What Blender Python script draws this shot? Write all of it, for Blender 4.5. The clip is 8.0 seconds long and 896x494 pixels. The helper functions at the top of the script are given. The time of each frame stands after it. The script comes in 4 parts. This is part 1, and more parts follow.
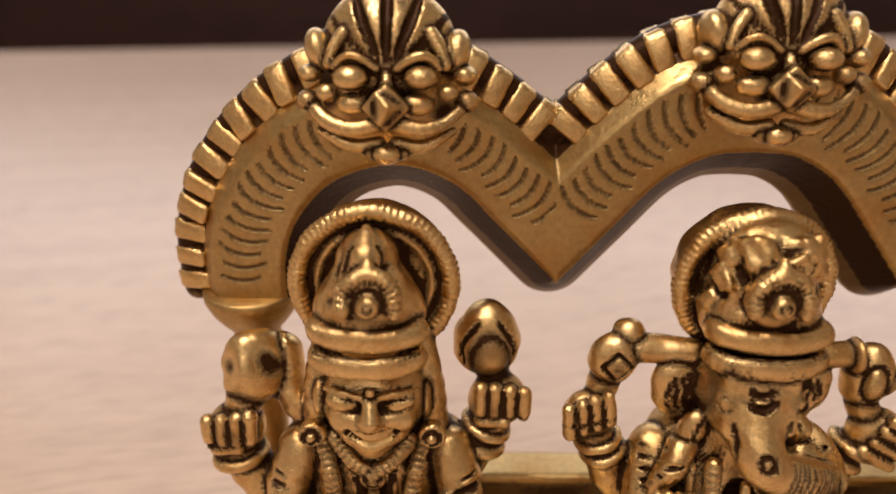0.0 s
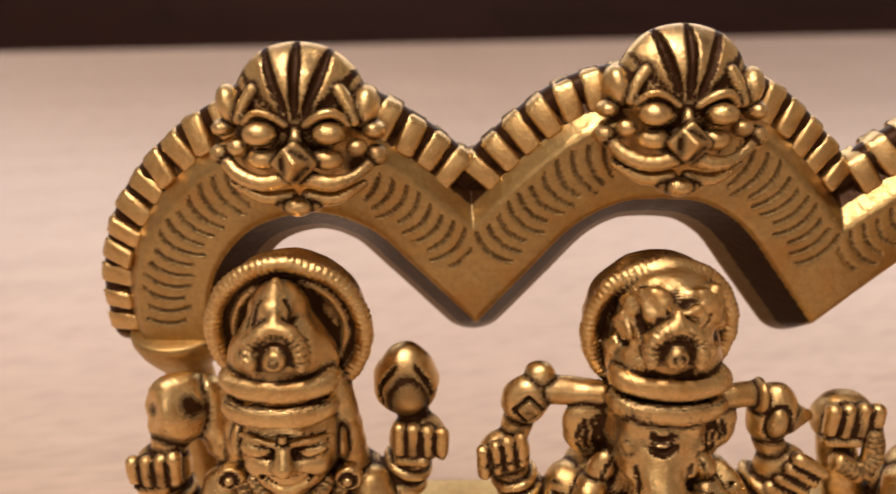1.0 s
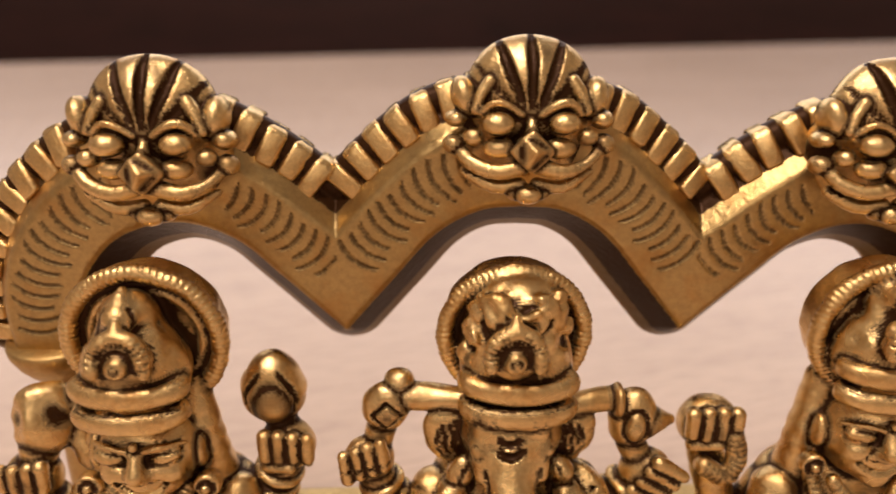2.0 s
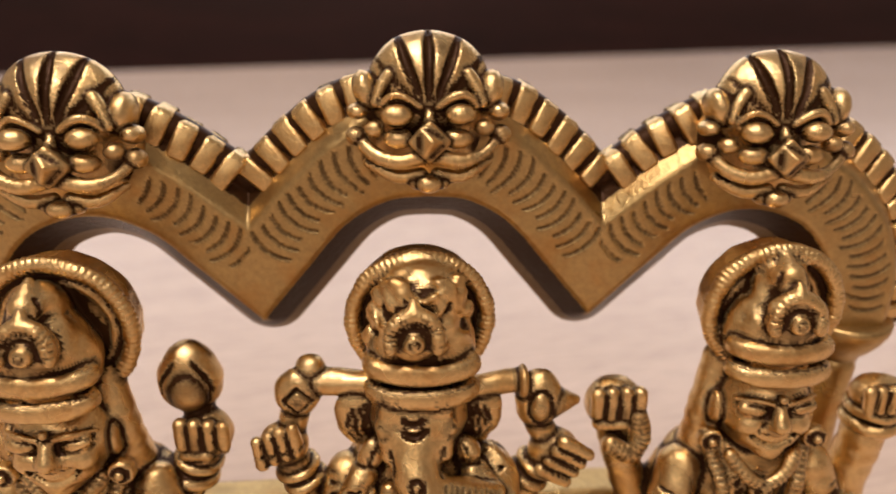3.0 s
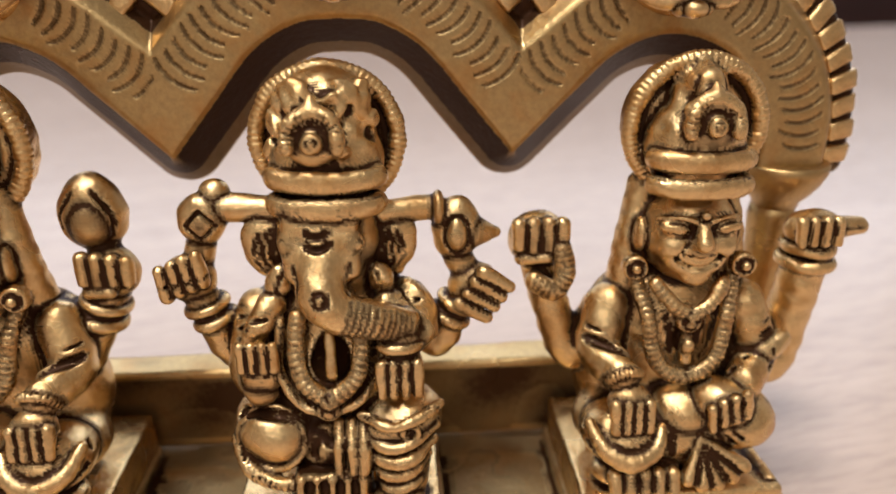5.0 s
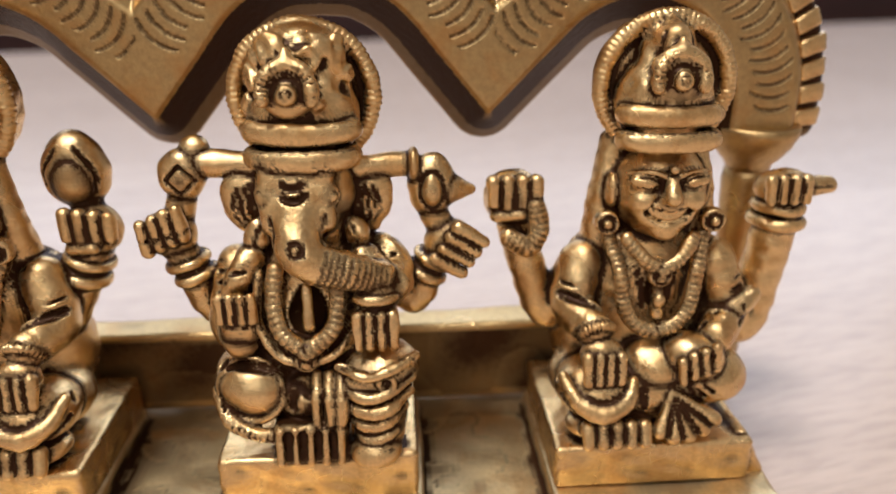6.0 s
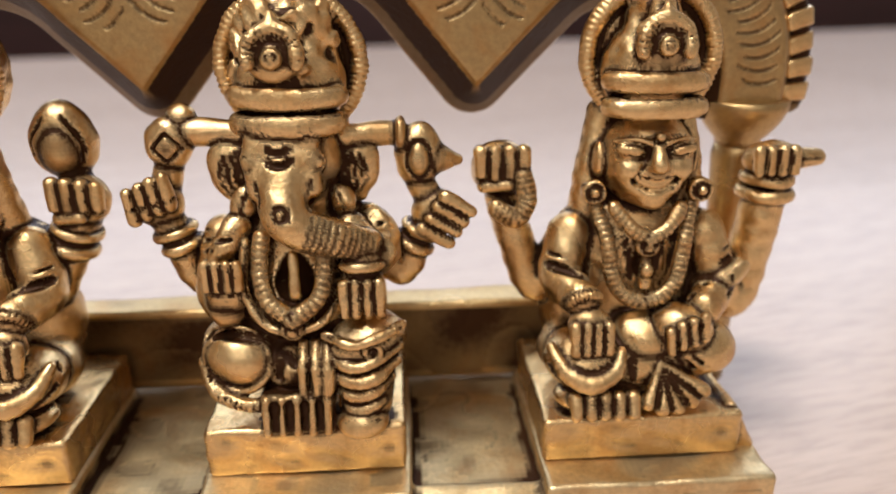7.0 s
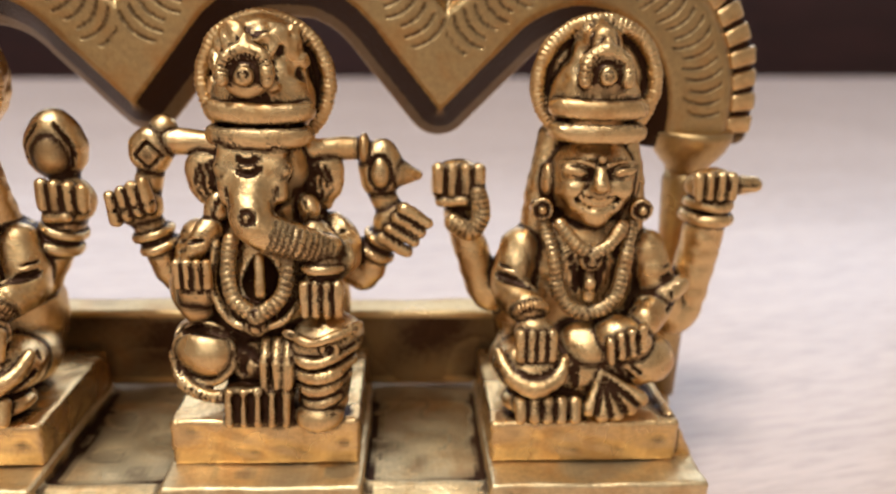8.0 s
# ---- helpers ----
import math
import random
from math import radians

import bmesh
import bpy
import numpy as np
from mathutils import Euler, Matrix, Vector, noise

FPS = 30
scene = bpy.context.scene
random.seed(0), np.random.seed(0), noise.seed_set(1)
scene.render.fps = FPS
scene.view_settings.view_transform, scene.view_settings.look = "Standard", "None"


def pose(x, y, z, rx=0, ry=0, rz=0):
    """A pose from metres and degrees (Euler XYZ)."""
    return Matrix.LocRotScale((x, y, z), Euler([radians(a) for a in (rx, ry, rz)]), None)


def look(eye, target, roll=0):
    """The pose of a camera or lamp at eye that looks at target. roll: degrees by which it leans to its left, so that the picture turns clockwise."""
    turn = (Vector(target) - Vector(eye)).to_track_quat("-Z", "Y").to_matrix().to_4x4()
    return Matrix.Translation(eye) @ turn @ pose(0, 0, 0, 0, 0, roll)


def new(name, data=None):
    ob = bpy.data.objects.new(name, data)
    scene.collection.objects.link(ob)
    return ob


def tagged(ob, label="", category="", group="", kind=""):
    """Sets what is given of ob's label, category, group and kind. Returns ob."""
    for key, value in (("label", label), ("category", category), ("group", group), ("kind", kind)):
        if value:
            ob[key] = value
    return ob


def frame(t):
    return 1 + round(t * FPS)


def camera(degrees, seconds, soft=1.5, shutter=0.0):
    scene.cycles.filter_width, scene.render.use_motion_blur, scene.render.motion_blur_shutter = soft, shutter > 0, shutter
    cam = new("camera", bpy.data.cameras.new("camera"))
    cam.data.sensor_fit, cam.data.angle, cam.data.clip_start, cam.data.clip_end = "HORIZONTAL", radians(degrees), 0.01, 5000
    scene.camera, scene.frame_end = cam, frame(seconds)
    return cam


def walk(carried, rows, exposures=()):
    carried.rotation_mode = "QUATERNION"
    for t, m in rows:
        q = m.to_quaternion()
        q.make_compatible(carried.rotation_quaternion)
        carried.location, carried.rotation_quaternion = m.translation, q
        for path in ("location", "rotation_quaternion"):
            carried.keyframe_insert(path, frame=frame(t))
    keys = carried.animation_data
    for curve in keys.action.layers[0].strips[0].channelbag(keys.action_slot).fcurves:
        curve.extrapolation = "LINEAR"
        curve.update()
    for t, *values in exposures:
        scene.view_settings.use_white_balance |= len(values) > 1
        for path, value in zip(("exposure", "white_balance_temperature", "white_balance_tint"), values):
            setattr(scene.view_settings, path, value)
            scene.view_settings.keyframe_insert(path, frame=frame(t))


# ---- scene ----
# Lengths below are centimetres, turned into metres by CM.
CM = 0.01
cam = camera(64.2, 8.0, soft=1.6, shutter=0.4)
cam.data.dof.use_dof, cam.data.dof.focus_distance, cam.data.dof.aperture_fstop = True, 0.088, 15.0
PATH = [
    (0.0, (-3.807, -6.412, 10.585), (-3.786, -4.582, 9.776), 1.0),
    (0.5, (-3.553, -6.380, 11.093), (-3.505, -4.563, 10.258), 1.1),
    (1.0, (-2.848, -6.355, 11.320), (-2.802, -4.535, 10.493), 1.0),
    (1.5, (-1.968, -6.498, 11.172), (-1.909, -4.663, 10.377), 0.8),
    (1.7, (-1.564, -6.476, 11.382), (-1.510, -4.647, 10.574), 0.8),
    (3.0, (-0.142, -6.969, 11.259), (-0.025, -5.130, 10.482), 0.6),
    (3.5, (0.462, -7.291, 10.426), (0.585, -5.459, 9.632), 0.2),
    (4.0, (0.740, -7.455, 9.972), (0.848, -5.615, 9.195), -0.2),
    (4.5, (0.814, -7.469, 9.335), (0.937, -5.627, 8.567), 0.0),
    (6.0, (1.238, -8.054, 8.408), (1.366, -6.209, 7.646), -0.2),
    (6.5, (1.284, -8.143, 8.055), (1.407, -6.297, 7.295), -0.3),
    (7.0, (1.421, -8.264, 7.882), (1.545, -6.407, 7.148), -0.3),
    (7.5, (1.762, -8.628, 7.631), (1.872, -6.757, 6.932), 0.6),
    (8.0, (2.066, -9.121, 7.839), (2.178, -7.232, 7.191), 1.5),
]
# The clip's white balance drifts from warm to neutral.
BALANCE = [(0.0, -0.24, 7000, 18), (1.5, -0.14, 7350, 21), (3.0, -0.12, 6750, 18), (3.5, -0.21, 6500, 15), (4.5, 0.03, 6080, 12), (6.0, 0.11, 5680, 10), (8.0, 0.17, 5680, 10)]
walk(cam, [(t, look(Vector(eye) * CM, Vector(target) * CM, roll)) for t, eye, target, roll in PATH], BALANCE)

# ---- light ----
world = bpy.data.worlds.new("world")
world.use_nodes = True
scene.world = world
world.node_tree.nodes["Background"].inputs[0].default_value = (0.9, 0.85, 0.8, 1)
world.node_tree.nodes["Background"].inputs[1].default_value = 0.2


def area_lamp(name, eye, target, wide, high, watts, colour):
    data = bpy.data.lights.new(name, "AREA")
    data.shape, data.size, data.size_y, data.energy, data.color = "RECTANGLE", wide, high, watts, colour
    ob = new(name, data)
    ob.matrix_world = look(eye, target)
    return ob


# Daylight in the opening of the far window.
area_lamp("window_light", (0.1, 2.44, 1.42), (0.1, 0.0, 1.0), 4.1, 1.4, 38, (0.90, 0.94, 1.0))
# Unseen fill added behind the camera to brighten the fronts; that wall is closed.
area_lamp("rear_fill_light", (-0.35, -1.84, 1.25), (-0.2, 0.0, 0.3), 1.5, 1.1, 11, (1.0, 0.93, 0.82))
# Compact overhead light, added without a fixture for crisp highlights.
area_lamp("added_overhead_light", (-0.45, -0.5, 2.08), (-0.1, 0.0, 0.0), 0.45, 0.28, 33, (1.0, 0.92, 0.80))


# ---- materials ----
def material(name):
    m = bpy.data.materials.new(name)
    m.use_nodes = True
    nodes, links = m.node_tree.nodes, m.node_tree.links
    return m, nodes, links, nodes["Principled BSDF"]


def node(nodes, kind, **values):
    n = nodes.new(kind)
    for key, value in values.items():
        n.inputs[key.replace("_", " ")].default_value = value
    return n


def ramp(nodes, links, source, stops):
    r = nodes.new("ShaderNodeValToRGB")
    while len(r.color_ramp.elements) < len(stops):
        r.color_ramp.elements.new(0.5)
    for element, (at, colour) in zip(r.color_ramp.elements, stops):
        element.position, element.color = at, (*colour, 1)
    links.new(source, r.inputs[0])
    return r.outputs[0]


def mix(nodes, links, factor, a, b, blend="MIX"):
    m = nodes.new("ShaderNodeMix")
    m.data_type, m.blend_type = "RGBA", blend
    for socket, value in ((0, factor), (6, a), (7, b)):
        if hasattr(value, "links"):
            links.new(value, m.inputs[socket])
        else:
            m.inputs[socket].default_value = value if socket == 0 else (*value, 1)
    return m.outputs[2]


def brass(name, light, deep, rough, scale=220.0):
    """Antiqued cast brass: a worn golden metal; the mesh's patina attribute holds black pitch in the chased grooves and
    painted recess shade.
    """
    m, nodes, links, shader = material(name)
    where = nodes.new("ShaderNodeTexCoord").outputs["Object"]
    fine = node(nodes, "ShaderNodeTexNoise", Scale=scale * 8, Detail=5.0, Roughness=0.65)
    broad = node(nodes, "ShaderNodeTexNoise", Scale=scale * 0.55, Detail=3.0)
    for n in (fine, broad):
        links.new(where, n.inputs["Vector"])
    tone = mix(nodes, links, broad.outputs[0], light, deep)
    tone = mix(nodes, links, 0.35, tone, ramp(nodes, links, fine.outputs[0], ((0.3, (0.35, 0.25, 0.12)), (0.62, (1.0, 0.9, 0.66)))), "MULTIPLY")
    patch = node(nodes, "ShaderNodeTexNoise", Scale=scale * 1.1, Detail=4.0, Roughness=0.6, Distortion=0.5)
    links.new(where, patch.inputs["Vector"])
    rust = ramp(nodes, links, patch.outputs[0], ((0.50, (0, 0, 0)), (0.72, (0.55, 0.55, 0.55))))
    tone = mix(nodes, links, rust, tone, (0.52, 0.25, 0.07))
    pitch = nodes.new("ShaderNodeAttribute")
    pitch.attribute_name = "patina"
    spread = nodes.new("ShaderNodeMath")
    spread.operation = "MULTIPLY_ADD"
    links.new(fine.outputs[0], spread.inputs[0])
    spread.inputs[1].default_value = 0.26
    spread.inputs[2].default_value = -0.13
    total = nodes.new("ShaderNodeMath")
    total.operation = "ADD"
    total.use_clamp = True
    links.new(spread.outputs[0], total.inputs[0])
    links.new(pitch.outputs["Fac"], total.inputs[1])
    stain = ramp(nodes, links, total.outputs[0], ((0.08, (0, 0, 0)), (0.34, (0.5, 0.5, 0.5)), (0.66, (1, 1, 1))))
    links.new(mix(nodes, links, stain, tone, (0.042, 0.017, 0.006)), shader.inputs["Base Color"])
    metal = nodes.new("ShaderNodeMath")
    metal.operation = "MULTIPLY_ADD"
    links.new(stain, metal.inputs[0])
    metal.inputs[1].default_value, metal.inputs[2].default_value = -0.7, 1.0
    links.new(metal.outputs[0], shader.inputs["Metallic"])
    shine = nodes.new("ShaderNodeMath")
    shine.operation = "MULTIPLY_ADD"
    links.new(stain, shine.inputs[0])
    shine.inputs[1].default_value, shine.inputs[2].default_value = -0.4, 0.5
    links.new(shine.outputs[0], shader.inputs["Specular IOR Level"])
    gloss = nodes.new("ShaderNodeMapRange")
    links.new(broad.outputs[0], gloss.inputs[0])
    gloss.inputs[1].default_value, gloss.inputs[2].default_value = 0.3, 0.7
    gloss.inputs[3].default_value, gloss.inputs[4].default_value = rough - 0.07, rough + 0.1
    links.new(gloss.outputs[0], shader.inputs["Roughness"])
    bump = nodes.new("ShaderNodeBump")
    bump.inputs["Strength"].default_value, bump.inputs["Distance"].default_value = 0.6, 0.0002
    links.new(fine.outputs[0], bump.inputs["Height"])
    links.new(bump.outputs[0], shader.inputs["Normal"])
    return m


def wood(name, light, dark, rough, grain=1.0, plank=0.0):
    """Varnished wood with its grain along x."""
    m, nodes, links, shader = material(name)
    where = nodes.new("ShaderNodeTexCoord").outputs["Object"]
    stretch = nodes.new("ShaderNodeMapping")
    stretch.inputs["Scale"].default_value = (3.0 * grain, 60.0 * grain, 20.0 * grain)
    links.new(where, stretch.inputs[0])
    lines = node(nodes, "ShaderNodeTexNoise", Scale=1.6, Detail=6.0, Roughness=0.7, Distortion=0.6)
    links.new(stretch.outputs[0], lines.inputs["Vector"])
    broad = node(nodes, "ShaderNodeTexNoise", Scale=6.0, Detail=2.0)
    links.new(where, broad.inputs["Vector"])
    tone = ramp(nodes, links, lines.outputs[0], ((0.32, dark), (0.6, light)))
    tone = mix(nodes, links, 0.35, tone, ramp(nodes, links, broad.outputs[0], ((0.3, (0.7, 0.66, 0.62)), (0.7, (1, 1, 1)))), "MULTIPLY")
    close = nodes.new("ShaderNodeMapping")
    close.inputs["Scale"].default_value = (90.0 * grain, 620.0 * grain, 200.0 * grain)
    links.new(where, close.inputs[0])
    pores = node(nodes, "ShaderNodeTexNoise", Scale=1.0, Detail=4.0, Roughness=0.6)
    links.new(close.outputs[0], pores.inputs["Vector"])
    tone = mix(nodes, links, 0.5, tone, ramp(nodes, links, pores.outputs[0], ((0.36, (0.70, 0.68, 0.68)), (0.56, (1, 1, 1)))), "MULTIPLY")
    links.new(tone, shader.inputs["Base Color"])
    shader.inputs["Roughness"].default_value = rough
    bump = nodes.new("ShaderNodeBump")
    bump.inputs["Strength"].default_value, bump.inputs["Distance"].default_value = 0.12, 0.0004
    links.new(lines.outputs[0], bump.inputs["Height"])
    links.new(bump.outputs[0], shader.inputs["Normal"])
    return m


def paint(name, colour, rough=0.8):
    m, nodes, links, shader = material(name)
    where = nodes.new("ShaderNodeTexCoord").outputs["Object"]
    spots = node(nodes, "ShaderNodeTexNoise", Scale=3.0, Detail=5.0)
    links.new(where, spots.inputs["Vector"])
    links.new(mix(nodes, links, spots.outputs[0], colour, tuple(c * 0.85 for c in colour)), shader.inputs["Base Color"])
    shader.inputs["Roughness"].default_value = rough
    return m


BRASS = brass("antiqued_brass", (0.91, 0.71, 0.40), (0.77, 0.50, 0.21), 0.25)
BRASS_SATIN = brass("satin_brass", (0.62, 0.45, 0.22), (0.50, 0.345, 0.155), 0.34, 120.0)
BRASS_FILED = brass("filed_brass", (0.88, 0.72, 0.44), (0.76, 0.57, 0.30), 0.42, 150.0)
TABLE_WOOD = wood("pale_varnished_wood", (0.67, 0.515, 0.42), (0.60, 0.455, 0.37), 0.24)
DARK_WOOD = wood("dark_maroon_wood", (0.060, 0.018, 0.016), (0.035, 0.011, 0.010), 0.5, 0.4)
WALL_PAINT = paint("cream_wall_paint", (0.72, 0.62, 0.52))
CEILING_PAINT = paint("white_ceiling_paint", (0.8, 0.77, 0.72))


# ---- building with distance fields ----
def smin(a, b, k):
    if k <= 0:
        return np.minimum(a, b)
    h = np.maximum(k - np.abs(a - b), 0) / k
    return np.minimum(a, b) - h * h * k * 0.25


def curve(points, steps=8):
    """A smooth open line through the points (Catmull-Rom)."""
    pts = [np.array(p, float) for p in points]
    pts = [2 * pts[0] - pts[1]] + pts + [2 * pts[-1] - pts[-2]]
    out = []
    for a, b, c, d in zip(pts, pts[1:], pts[2:], pts[3:]):
        for t in np.linspace(0, 1, steps, endpoint=False):
            out.append(0.5 * (2 * b + (c - a) * t + (2 * a - 5 * b + 4 * c - d) * t * t + (3 * b - a - 3 * c + d) * t**3))
    return np.array(out + [pts[-2]])


class Cast:
    """A solid cast in one piece on a grid of distances (cm), with a patina value for the blackened grooves and other
    darkened areas.
    """

    def __init__(self, low, high, step):
        self.low, self.step = np.array(low, np.float32), step
        n = np.ceil((np.array(high) - low) / step).astype(int) + 1
        self.axes = [(low[i] + step * np.arange(n[i])).astype(np.float32) for i in range(3)]
        self.d = np.full(n, 1.0, np.float32)
        self.p = np.zeros(n, np.float32)
        self.pitch = 0.8
        self.dirt_and_shade = 0.85

    def part(self, low, high):
        cut = []
        for i in range(3):
            a = int(np.clip(np.floor((low[i] - self.low[i]) / self.step), 0, self.d.shape[i] - 1))
            b = int(np.clip(np.ceil((high[i] - self.low[i]) / self.step) + 1, a + 1, self.d.shape[i]))
            cut.append(slice(a, b))
        x, y, z = (self.axes[i][cut[i]] for i in range(3))
        return tuple(cut), x[:, None, None], y[None, :, None], z[None, None, :]

    def apply(self, field, low, high, k, carve, patina):
        pad = k + 4 * self.step
        cut, x, y, z = self.part(np.array(low) - pad, np.array(high) + pad)
        f = field(x, y, z)
        old = self.d[cut].copy()
        if carve:
            self.d[cut] = -smin(-old, f, k)
            if patina:
                mark = np.clip(1.0 - (f - 0.004) / 0.022, 0, 1) * patina
                self.p[cut] = np.maximum(self.p[cut], mark)
        else:
            self.d[cut] = smin(old, f, k)
            self.p[cut] = np.where(f < old, patina, self.p[cut])
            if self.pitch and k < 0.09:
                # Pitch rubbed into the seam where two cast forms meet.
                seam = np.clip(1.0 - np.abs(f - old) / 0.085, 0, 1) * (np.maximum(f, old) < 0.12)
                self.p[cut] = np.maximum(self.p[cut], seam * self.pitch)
        return self

    def ball(self, c, r, k=0.05, turn=(0, 0, 0), carve=False, patina=0.0):
        """An ellipsoid with the half sizes r, turned by degrees."""
        r = (r, r, r) if isinstance(r, (int, float)) else r
        t = np.array(Euler([radians(a) for a in turn]).to_matrix().transposed(), np.float32)

        def field(x, y, z):
            x, y, z = x - c[0], y - c[1], z - c[2]
            u, v, w = (t[i, 0] * x + t[i, 1] * y + t[i, 2] * z for i in range(3))
            a = np.sqrt((u / r[0]) ** 2 + (v / r[1]) ** 2 + (w / r[2]) ** 2)
            b = np.sqrt((u / r[0] ** 2) ** 2 + (v / r[1] ** 2) ** 2 + (w / r[2] ** 2) ** 2)
            return a * (a - 1) / np.maximum(b, 1e-4)

        m = max(r) if any(turn) else np.array(r)
        return self.apply(field, np.array(c) - m, np.array(c) + m, k, carve, patina)

    def rod(self, a, b, ra, rb=None, k=0.05, carve=False, patina=0.0):
        """A rod with round ends that may taper from ra to rb."""
        rb = ra if rb is None else rb
        a, b = np.array(a, np.float32), np.array(b, np.float32)
        way, long = b - a, max(float((b - a) @ (b - a)), 1e-9)

        def field(x, y, z):
            x, y, z = x - a[0], y - a[1], z - a[2]
            s = np.clip((x * way[0] + y * way[1] + z * way[2]) / long, 0, 1)
            return np.sqrt((x - s * way[0]) ** 2 + (y - s * way[1]) ** 2 + (z - s * way[2]) ** 2) - (ra + (rb - ra) * s)

        m = max(ra, rb)
        return self.apply(field, np.minimum(a, b) - m, np.maximum(a, b) + m, k, carve, patina)

    def path(self, points, ra, rb=None, k=0.05, carve=False, patina=0.0, bend=True):
        """A bent rod through the points, in one piece; ra may be a list of radii, one a point."""
        n = len(points) - 1
        rb = ra if rb is None else rb
        radii = list(ra) if isinstance(ra, (list, tuple)) else [ra + (rb - ra) * i / n for i in range(n + 1)]
        if bend and 3 <= len(points) <= 7:
            points = curve(points, 3)
            radii = list(np.interp(np.linspace(0, n, len(points)), np.arange(n + 1), radii))
        pts = [np.array(p, np.float32) for p in points]
        soft = 0.7 if len(pts) == n + 1 else 0.12

        def field(x, y, z):
            total = None
            for a, b, r, q in zip(pts[:-1], pts[1:], radii[:-1], radii[1:]):
                way, long = b - a, max(float((b - a) @ (b - a)), 1e-9)
                u, v, w = x - a[0], y - a[1], z - a[2]
                s = np.clip((u * way[0] + v * way[1] + w * way[2]) / long, 0, 1)
                f = np.sqrt((u - s * way[0]) ** 2 + (v - s * way[1]) ** 2 + (w - s * way[2]) ** 2) - (r + (q - r) * s)
                total = f if total is None else smin(total, f, min(r, q) * soft)
            return total

        m = max(radii)
        return self.apply(field, np.min(pts, 0) - m, np.max(pts, 0) + m, k, carve, patina)

    def disc(self, c, r, half, edge=0.04, k=0.02, carve=False, patina=0.0):
        """A flat disc that faces along y."""

        def field(x, y, z):
            u = np.sqrt((x - c[0]) ** 2 + (z - c[2]) ** 2) - (r - edge)
            v = np.abs(y - c[1]) - (half - edge)
            return np.sqrt(np.maximum(u, 0) ** 2 + np.maximum(v, 0) ** 2) + np.minimum(np.maximum(u, v), 0) - edge

        m = np.array((r, half, r))
        return self.apply(field, np.array(c) - m, np.array(c) + m, k, carve, patina)

    def block(self, c, half, edge=0.04, k=0.02, turn=(0, 0, 0), carve=False, patina=0.0):
        t = np.array(Euler([radians(a) for a in turn]).to_matrix().transposed(), np.float32)

        def field(x, y, z):
            x, y, z = x - c[0], y - c[1], z - c[2]
            q = [np.abs(t[i, 0] * x + t[i, 1] * y + t[i, 2] * z) - (half[i] - edge) for i in range(3)]
            out = np.sqrt(sum(np.maximum(v, 0) ** 2 for v in q))
            return out + np.minimum(np.maximum(np.maximum(q[0], q[1]), q[2]), 0) - edge

        m = np.linalg.norm(half) if any(turn) else np.array(half)
        return self.apply(field, np.array(c) - m, np.array(c) + m, k, carve, patina)

    def ring(self, c, big, small, k=0.02, turn=(0, 0, 0), squash=1.0, carve=False, patina=0.0, notches=0, deep=0.0):
        """A ring round its own z axis; squash flattens its y; notches cut it across."""
        t = np.array(Euler([radians(a) for a in turn]).to_matrix().transposed(), np.float32)

        def field(x, y, z):
            x, y, z = x - c[0], y - c[1], z - c[2]
            u, v, w = (t[i, 0] * x + t[i, 1] * y + t[i, 2] * z for i in range(3))
            v = v / squash
            f = np.sqrt((np.sqrt(u * u + v * v) - big) ** 2 + w * w) - small
            if notches:
                f = f + deep * (0.5 + 0.5 * np.cos(np.arctan2(v, u) * notches)) ** 3
            return f

        m = big + small
        return self.apply(field, np.array(c) - m, np.array(c) + m, k, carve, patina)

    def groove(self, points, r=0.025, patina=1.0, bend=True):
        return self.path(points, r, r, 0.01, True, patina, bend)

    def rough(self, low, high, size, amount, seed=1, stain=1.0):
        """Uneven, pitted casting within a box that fades out at its sides."""
        cut, x, y, z = self.part(low, high)
        rng = np.random.default_rng(seed)
        f = np.zeros(self.d[cut].shape, np.float32)
        for i in range(14):
            w = rng.normal(size=3)
            w *= rng.uniform(0.7, 1.6) / size / np.linalg.norm(w)
            f = f + np.sin(w[0] * x + w[1] * y + w[2] * z + rng.uniform(0, 6.28)).astype(np.float32)
        fade = 1.0
        for v, a, b in zip((x, y, z), low, high):
            fade = fade * np.clip(np.minimum(v - a, b - v) / 0.2, 0, 1)
        f = f / 3.0 * fade
        self.d[cut] = self.d[cut] + amount * f
        self.p[cut] = np.maximum(self.p[cut], np.clip(f * 0.8 - 0.45, 0, 0.7) * stain)
        return self

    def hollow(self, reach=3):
        """How hollow (+) or proud (-) the casting is about each grid point: pitch stays in creases and wears off edges,
        and broad hollows get painted shade.
        """
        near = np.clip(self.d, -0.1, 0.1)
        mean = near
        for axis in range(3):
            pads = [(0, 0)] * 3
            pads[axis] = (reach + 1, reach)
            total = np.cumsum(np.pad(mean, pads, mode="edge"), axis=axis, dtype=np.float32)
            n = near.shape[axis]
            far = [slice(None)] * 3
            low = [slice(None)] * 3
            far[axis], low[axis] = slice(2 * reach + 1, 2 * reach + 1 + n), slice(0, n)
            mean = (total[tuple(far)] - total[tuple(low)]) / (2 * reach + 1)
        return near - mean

    def mesh(self, name):
        """The surface as a smooth mesh in metres (naive surface nets)."""
        d = self.d
        d = d.copy()
        for i in range(3):
            edge = [slice(None)] * 3
            for end in (0, -1):
                edge[i] = end
                d[tuple(edge)] = np.maximum(d[tuple(edge)], 0.01)
        s = d < 0
        n = [v - 1 for v in d.shape]

        def corner(a, i, j, k):
            return a[i : i + n[0], j : j + n[1], k : k + n[2]]

        count = np.zeros(n, np.int8)
        for i in (0, 1):
            for j in (0, 1):
                for k in (0, 1):
                    count += corner(s, i, j, k)
        cells = np.argwhere((count > 0) & (count < 8))
